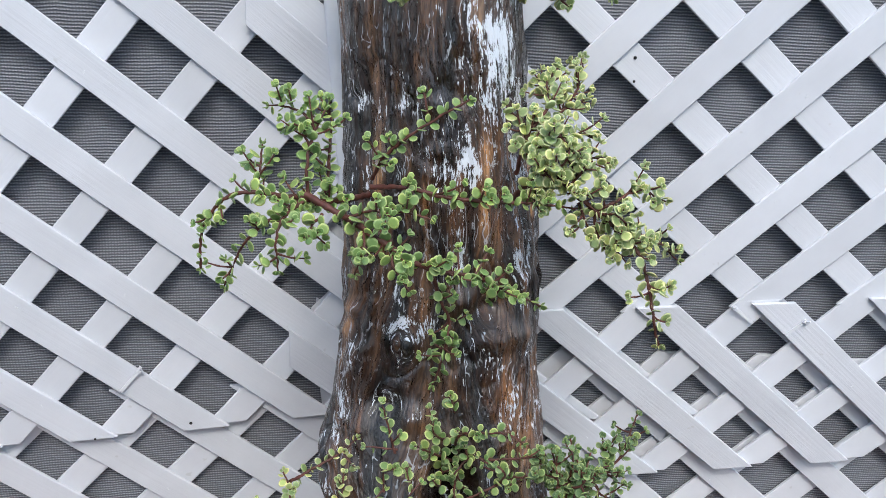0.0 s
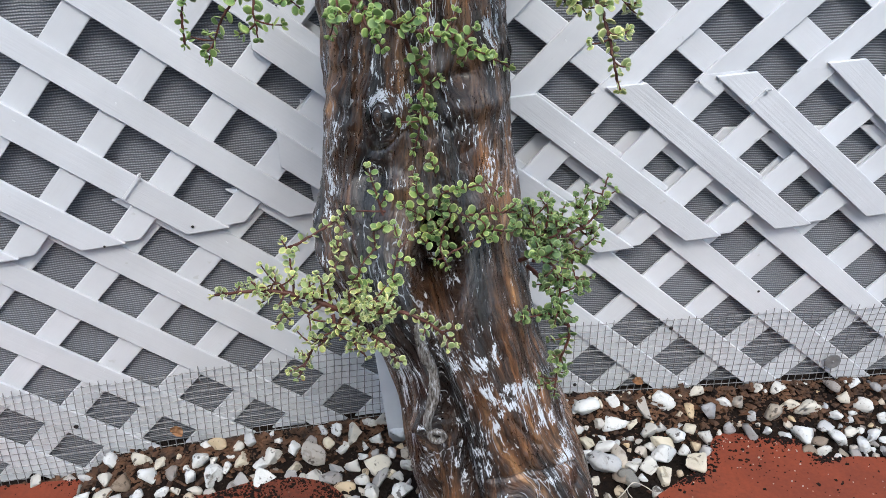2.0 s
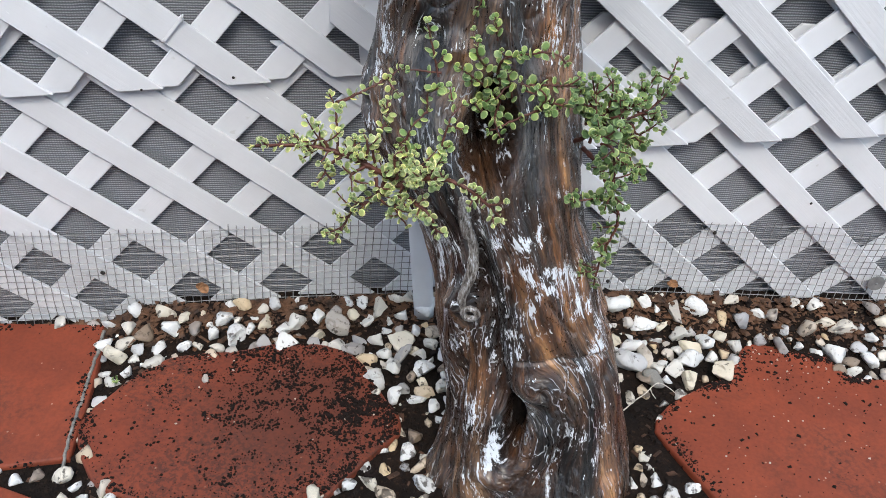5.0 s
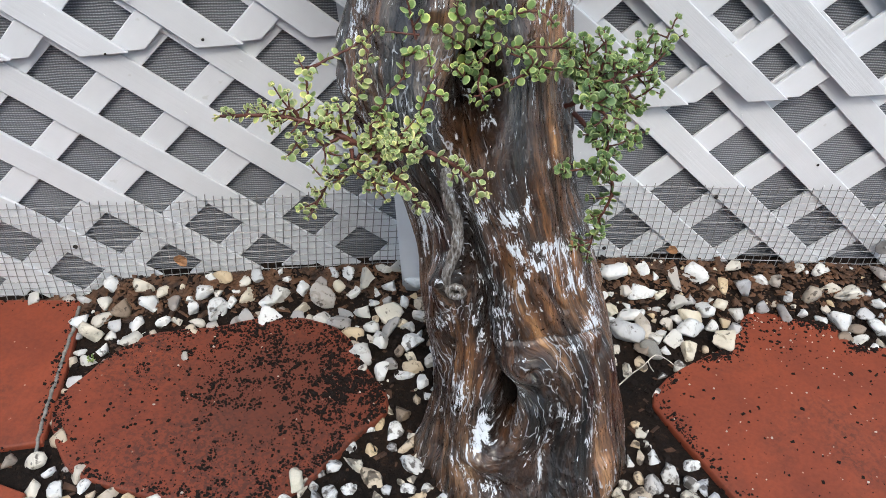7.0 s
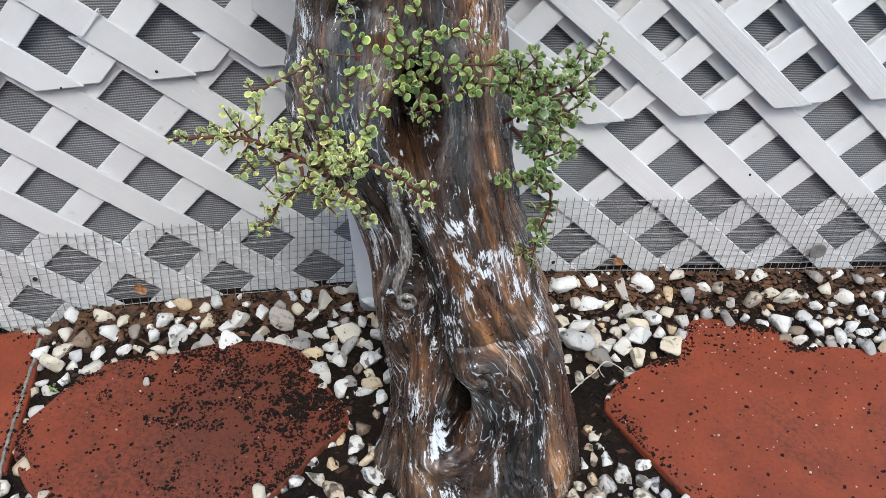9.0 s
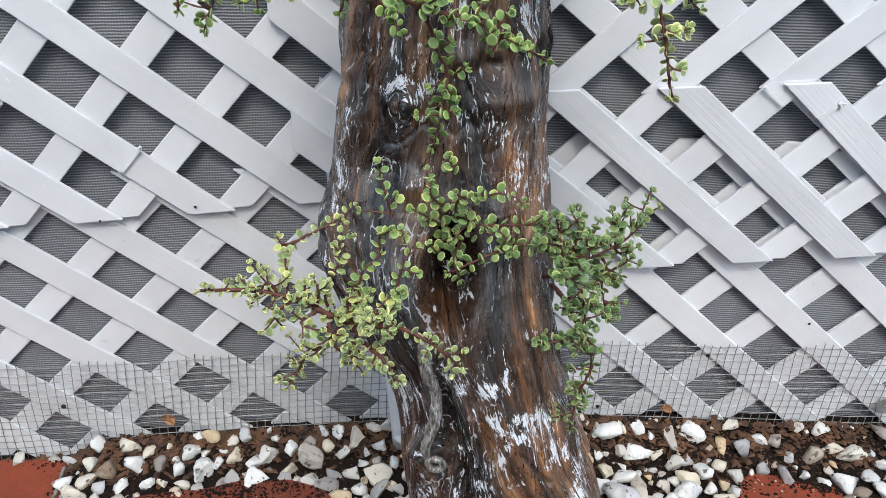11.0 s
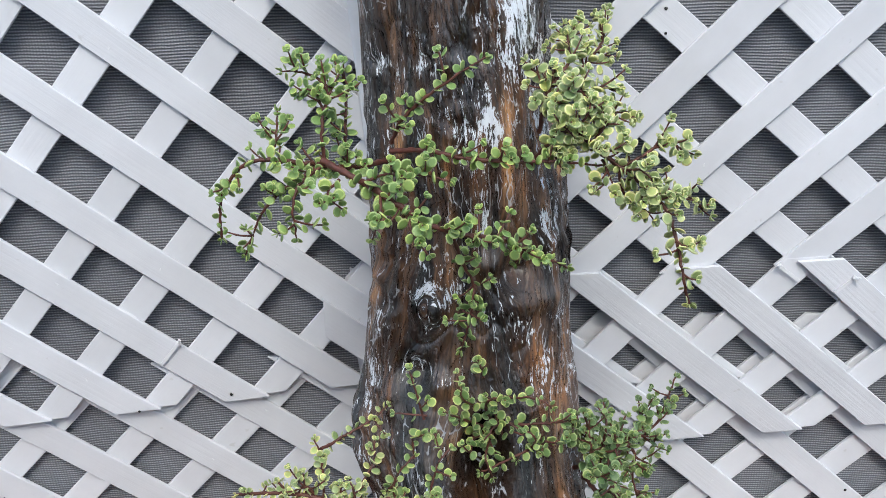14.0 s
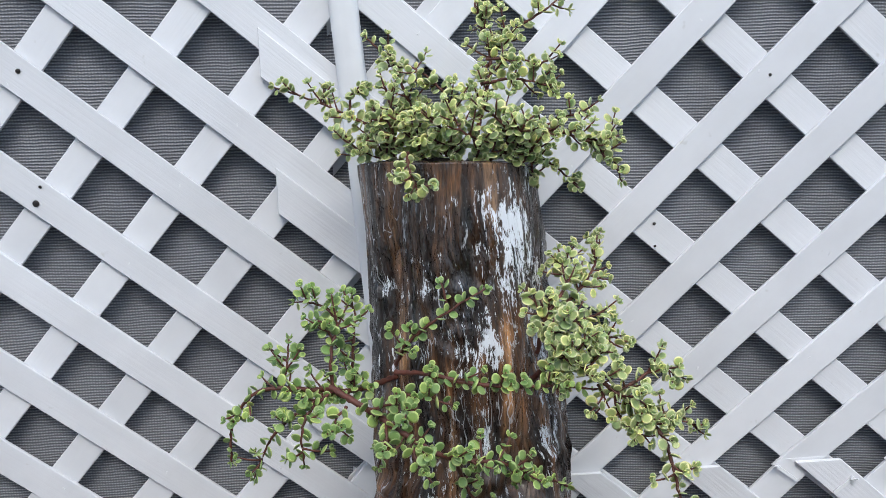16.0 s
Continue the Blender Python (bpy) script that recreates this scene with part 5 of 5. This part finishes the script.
def on_slab_c(rnd):
    x, y = rnd.uniform(0.36, 1.0), rnd.uniform(0.71, 1.12)
    if not inside(x, y, SLAB_C, -0.03):
        return None
    heap = 4 * (y - 1.03) + noise.noise((x * 7, y * 7, 9.0)) * 0.6
    return (x, y, 0.0005) if rnd.random() < max(0.08, min(1, heap)) else None


def in_bed(rnd):
    x, y = rnd.uniform(-0.95, 1.2), rnd.uniform(0.3, 1.4)
    return (x, y, ground_height(x, y)) if free_spot(x, y, 0.0) else None


def by_fence(rnd):
    x = rnd.uniform(-0.8, 1.0)
    y = fence_y(x) - abs(rnd.gauss(0, 0.03)) + 0.005
    return (x, y, ground_height(x, y) + 0.002) if free_spot(x, y, 0.0) else None


CRUMB = plain("black_soil_crumb", (0.012, 0.008, 0.0065), 0.9, 0, 0.5, 200)
CRUMB.node_tree.nodes["Principled BSDF"].inputs["Specular IOR Level"].default_value = 0.2
CHIP = plain("brown_bark_chip", (0.060, 0.028, 0.015), 0.8, 0, 0.6, 60)
DEADLEAF = plain("rust_brown_dead_leaf", (0.088, 0.042, 0.021), 0.75, 0, 0.8, 45)
GRIT = plain("pale_grit", (0.52, 0.48, 0.42), 0.7, 0, 0.4, 90)
crumbs("soil_crumbs", "black soil crumbs scattered over a red paver", "soil", 7000, on_slab_a, (0.0003, 0.0021), CRUMB, 0.3, 21)
crumbs("soil_crumbs", "few black soil crumbs on a red paver", "soil", 480, on_slab_c, (0.0004, 0.0024), CRUMB, 0.4, 22)


def along_edge(slab):
    """Soil that has spilled over a paver's edge."""
    def spot(rnd):
        i = rnd.randrange(len(slab))
        a, b = Vector(slab[i]), Vector(slab[(i + 1) % len(slab)])
        mid = sum((Vector(p) for p in slab), Vector((0, 0))) / len(slab)
        p = a.lerp(b, rnd.random())
        p = p + (mid - p).normalized() * (abs(rnd.gauss(0, 0.010)) + 0.004)
        keep = noise.noise((p.x * 18, p.y * 18, 6.0)) + 0.25
        return (p.x, p.y, 0.0004) if rnd.random() < keep and inside(p.x, p.y, slab, -0.02) else None
    return spot


crumbs("soil_crumbs", "black soil crumbs spilled over a paver's edge", "soil", 1500, along_edge(SLAB_C), (0.0005, 0.0022), CRUMB, 0.3, 31)
crumbs("soil_crumbs", "black soil crumbs spilled over a paver's edge", "soil", 1200, along_edge(SLAB_A), (0.0005, 0.0022), CRUMB, 0.3, 32)
crumbs("soil_crumbs", "black soil crumbs spilled over a paver's edge", "soil", 400, along_edge(SLAB_B), (0.0005, 0.0024), CRUMB, 0.3, 33)


def by_trunk(rnd):
    x, y = rnd.gauss(-0.075, 0.032), rnd.gauss(0.868, 0.034)
    return (x, y, 0.0004) if inside(x, y, SLAB_A, -0.02) and noise.noise((x * 45, y * 45, 4.0)) > -0.1 else None


crumbs("soil_clods", "damp black soil clods heaped on a red paver beside the trunk", "soil", 700, by_trunk, (0.0006, 0.0034), CRUMB, 0.3, 34)
crumbs("grit", "pale grit lying on a red paver", "grit", 110, on_slab_c, (0.0006, 0.0015), GRIT, 0.2, 23)
crumbs("grit", "pale grit lying on a red paver among soil", "grit", 30, on_slab_a, (0.0007, 0.0016), GRIT, 0.2, 26)
crumbs("bark_litter", "brown bark chips and dead leaves between the stones", "litter", 1500, in_bed, (0.0008, 0.0045), CHIP, 0.9, 24)
crumbs("bark_litter", "rust-brown dead leaves heaped along the fence's foot", "litter", 5000, by_fence, (0.0010, 0.0050), DEADLEAF, 1.0, 25)
crumbs("soil_clods", "dark soil clods between the stones", "soil", 9000, in_bed, (0.0012, 0.006), CRUMB, 0.2, 27)


# ---- small things ----
def on_fence(name, bm, material, side, u, w, near, label, category, group="", turn=0.0):
    ob = link_mesh(name, bm, material)
    ob.matrix_world = FENCE[side] @ pose(u, -near, w, 90, turn, 0)
    return tagged(ob, label, category, group)


def washer():
    """A round galvanised plate that holds the wire mesh."""
    bm = bmesh.new()
    bmesh.ops.create_cone(bm, cap_ends=True, segments=32, radius1=0.0145, radius2=0.0138, depth=0.0016)
    bmesh.ops.create_uvsphere(bm, u_segments=12, v_segments=6, radius=0.0022, matrix=Matrix.Translation((0, 0, 0.001)))
    on_fence("washer", bm, plain("dull_zinc", (0.22, 0.22, 0.22), 0.5, 0.4, 0.25, 60), "right", 0.713, 0.100, -0.002, "round dull zinc washer over the wire mesh", "washer")


washer()
IRON = plain("dark_nail", (0.03, 0.026, 0.024), 0.6, 0.4, 0.4, 200)


def nail_head(side, u, w, near, r):
    bm = bmesh.new()
    bmesh.ops.create_uvsphere(bm, u_segments=10, v_segments=6, radius=1.0)
    for v in bm.verts:
        v.co = (v.co.x * r, v.co.y * r * random.uniform(0.9, 1.1), v.co.z * r * 0.4)
    on_fence("nail", bm, IRON, side, u, w, near, "dark weathered nail head in the white lattice", "nail", "nail heads")


for side, u, w, near, r in (("left", -0.553, 0.095, -0.002, 0.0040), ("left", -0.447, 0.410, 0.001, 0.0018), ("left", -0.321, 0.427, 0.001, 0.0022), ("left", -0.515, 1.137, 0.001, 0.0030), ("left", -0.513, 0.981, 0.001, 0.0042), ("left", -0.506, 1.001, 0.001, 0.0020),
                            ("right", 0.270, 0.071, -0.002, 0.0036), ("right", 0.425, 0.181, -0.002, 0.0036), ("right", 0.566, 0.241, -0.012, 0.0022), ("right", 0.246, 0.934, -0.005, 0.0022), ("right", 0.248, 0.905, -0.005, 0.0018), ("right", 0.376, 1.117, 0.001, 0.0020)):
    nail_head(side, u, w, near, r)


def root_thread():
    """A pale dry root lying on the soil."""
    bm = bmesh.new()
    stem_mesh(bm, spline([(0.318, 0.928, 0.004), (0.338, 0.950, 0.010), (0.354, 0.966, 0.012), (0.372, 0.984, 0.020), (0.390, 0.984, 0.014), (0.408, 0.975, 0.006)]), 0.0011, 0.0006)
    stem_mesh(bm, spline([(0.362, 0.974, 0.015), (0.364, 0.966, 0.014), (0.370, 0.960, 0.010)]), 0.0009, 0.0005)
    tagged(link_mesh("root", bm, GRIT, None, "", True), "thin pale dry root lying on dark soil", "root")


root_thread()


def sprout():
    """A tiny green weed between the pavers."""
    rnd = random.Random(3)
    thing = empty("seedling", Matrix.Translation((-0.446, 0.858, -0.006)))
    tagged(thing, "tiny green seedling between two red pavers", "plant")
    for k in range(7):
        way = Vector((rnd.uniform(-1, 1), rnd.uniform(-1, 1), rnd.uniform(0.6, 1.4))).normalized()
        m = leaf_pose(way * 0.007, way, rnd.uniform(0, 6), 0.006, 0.7)
        ob = new("leaf", leaf_mesh("leaf", [Matrix.Identity(4)], GREENER))
        ob.parent = thing
        ob.matrix_local = m
        bm = bmesh.new()
        stem_mesh(bm, [Vector((0, 0, -0.002)), way * 0.004, way * 0.008], 0.0005, 0.0003)
        part("stem", bm, GREENER, thing)


sprout()


def dry_leaf(side, u, w, near, size, seed):
    """A curled brown leaf caught in the mesh."""
    bm = bmesh.new()
    bmesh.ops.create_grid(bm, x_segments=8, y_segments=8, size=1.0)
    for v in bm.verts:
        x, y = v.co.x, v.co.y
        r = max(abs(x), abs(y)) / (math.hypot(x, y) or 1)
        x, y = x * r, y * r * 0.75
        v.co = (x * size, y * size, size * (0.35 * x * x + 0.25 * noise.noise((x * 2, y * 2, seed))))
    bmesh.ops.solidify(bm, geom=bm.faces[:], thickness=0.0006)
    on_fence("dry_leaf", bm, plain("tan_dry_leaf", (0.30, 0.15, 0.07), 0.7, 0, 0.4, 90), side, u, w, near, "curled tan dead leaf caught in the wire mesh", "leaf", "dead leaves", 30 * seed)


dry_leaf("right", 0.377, 0.078, 0.002, 0.010, 1)
dry_leaf("left", -0.403, 0.062, 0.002, 0.012, 2)


def loose_stone(x, y, z, size, label, colour, seed):
    me = stone_shape(random.Random(seed), seed).copy()
    me.materials[0] = plain("loose_stone", colour, 0.7, 0, 0.3, 70)
    ob = new("stone", me)
    ob.matrix_world = Matrix.LocRotScale((x, y, z + size * 0.5), Euler((0.2, 0.1, seed)), (size, size, size))
    tagged(ob, label, "stone")


loose_stone(0.373, 1.012, -0.004, 0.016, "rounded mottled grey stone on dark soil", (0.22, 0.21, 0.19), 31)
loose_stone(-0.314, 0.884, 0.0, 0.009, "small pale pebble lying on a red paver", (0.45, 0.42, 0.38), 32)
loose_stone(-0.095, 0.690, 0.0, 0.017, "cream stone on the rim of a red paver", (0.62, 0.57, 0.46), 33)


def mortar_bead():
    """A crumbling grey bead of mortar along a paver's edge."""
    bm = bmesh.new()
    path = spline([(-0.511, 0.958, 0.0), (-0.494, 0.890, 0.001), (-0.478, 0.820, 0.0), (-0.460, 0.745, 0.001), (-0.436, 0.668, 0.0)])
    path = [p + Vector((0.002 * noise.noise(p * 60), 0, 0.0015 * noise.noise(p * 80))) for p in path]
    stem_mesh(bm, path, 0.0028, 0.0022)
    tagged(link_mesh("mortar", bm, plain("grey_mortar", (0.20, 0.19, 0.17), 0.9, 0, 0.5, 120), None, "", True), "thin crumbling grey mortar bead beside a red paver", "mortar")


mortar_bead()


def cable_tie(side, top, bottom, near, tail):
    """A white plastic tie pulled tight over a strip, its head and cut tail standing off."""
    thing = empty("cable_tie", FENCE[side] @ Matrix.Translation((top[0], -near, top[1])))
    tagged(thing, "white plastic cable tie round a lattice strip", "cable tie", "cable ties")
    d = Vector((bottom[0] - top[0], 0, bottom[1] - top[1]))
    across = d.normalized().cross(Vector((0, 1, 0))) * 0.0021
    bm = bmesh.new()
    rows = []
    for k in range(13):
        s = k / 12
        rise = -0.0022 + 0.010 * max(0.0, abs(s - 0.5) * 2 - 0.86) / 0.14
        p = d * s + Vector((0, rise, 0))
        rows.append([bm.verts.new(p + across * i + Vector((0, j, 0))) for i, j in ((-1, 0.0006), (1, 0.0006), (1, -0.0008), (-1, -0.0008))])
    for a, b in zip(rows, rows[1:]):
        for i in range(4):
            bm.faces.new((a[i], a[(i + 1) % 4], b[(i + 1) % 4], b[i]))
    bm.faces.new(rows[0]), bm.faces.new(rows[-1])
    bmesh.ops.recalc_face_normals(bm, faces=bm.faces)
    part("strap", bm, PIPE, thing)
    bm = bmesh.new()
    bmesh.ops.create_cube(bm, size=1.0)
    for v in bm.verts:
        v.co = (v.co.x * 0.0065, v.co.y * 0.006, v.co.z * 0.0055)
    bmesh.ops.bevel(bm, geom=bm.edges[:], offset=0.0009, segments=2, affect="EDGES")
    head = part("head", bm, PIPE, thing)
    head.matrix_local = pose(0, -0.004, 0, 0, math.degrees(math.atan2(d.x, d.z)), 0)
    bm = bmesh.new()
    stem_mesh(bm, [Vector((0, -0.004, 0)), Vector((tail[0] * 0.5, -0.008, tail[1] * 0.5)), Vector((tail[0], -0.010, tail[1]))], 0.0017, 0.0014)
    part("tail", bm, PIPE, thing)


cable_tie("left", (-0.381, 0.513), (-0.409, 0.480), 0.001, (0.004, 0.008))
cable_tie("right", (0.417, 0.608), (0.4475, 0.585), 0.004, (-0.004, 0.004))
cable_tie("right", (0.515, 0.593), (0.490, 0.569), 0.007, (0.004, 0.003))
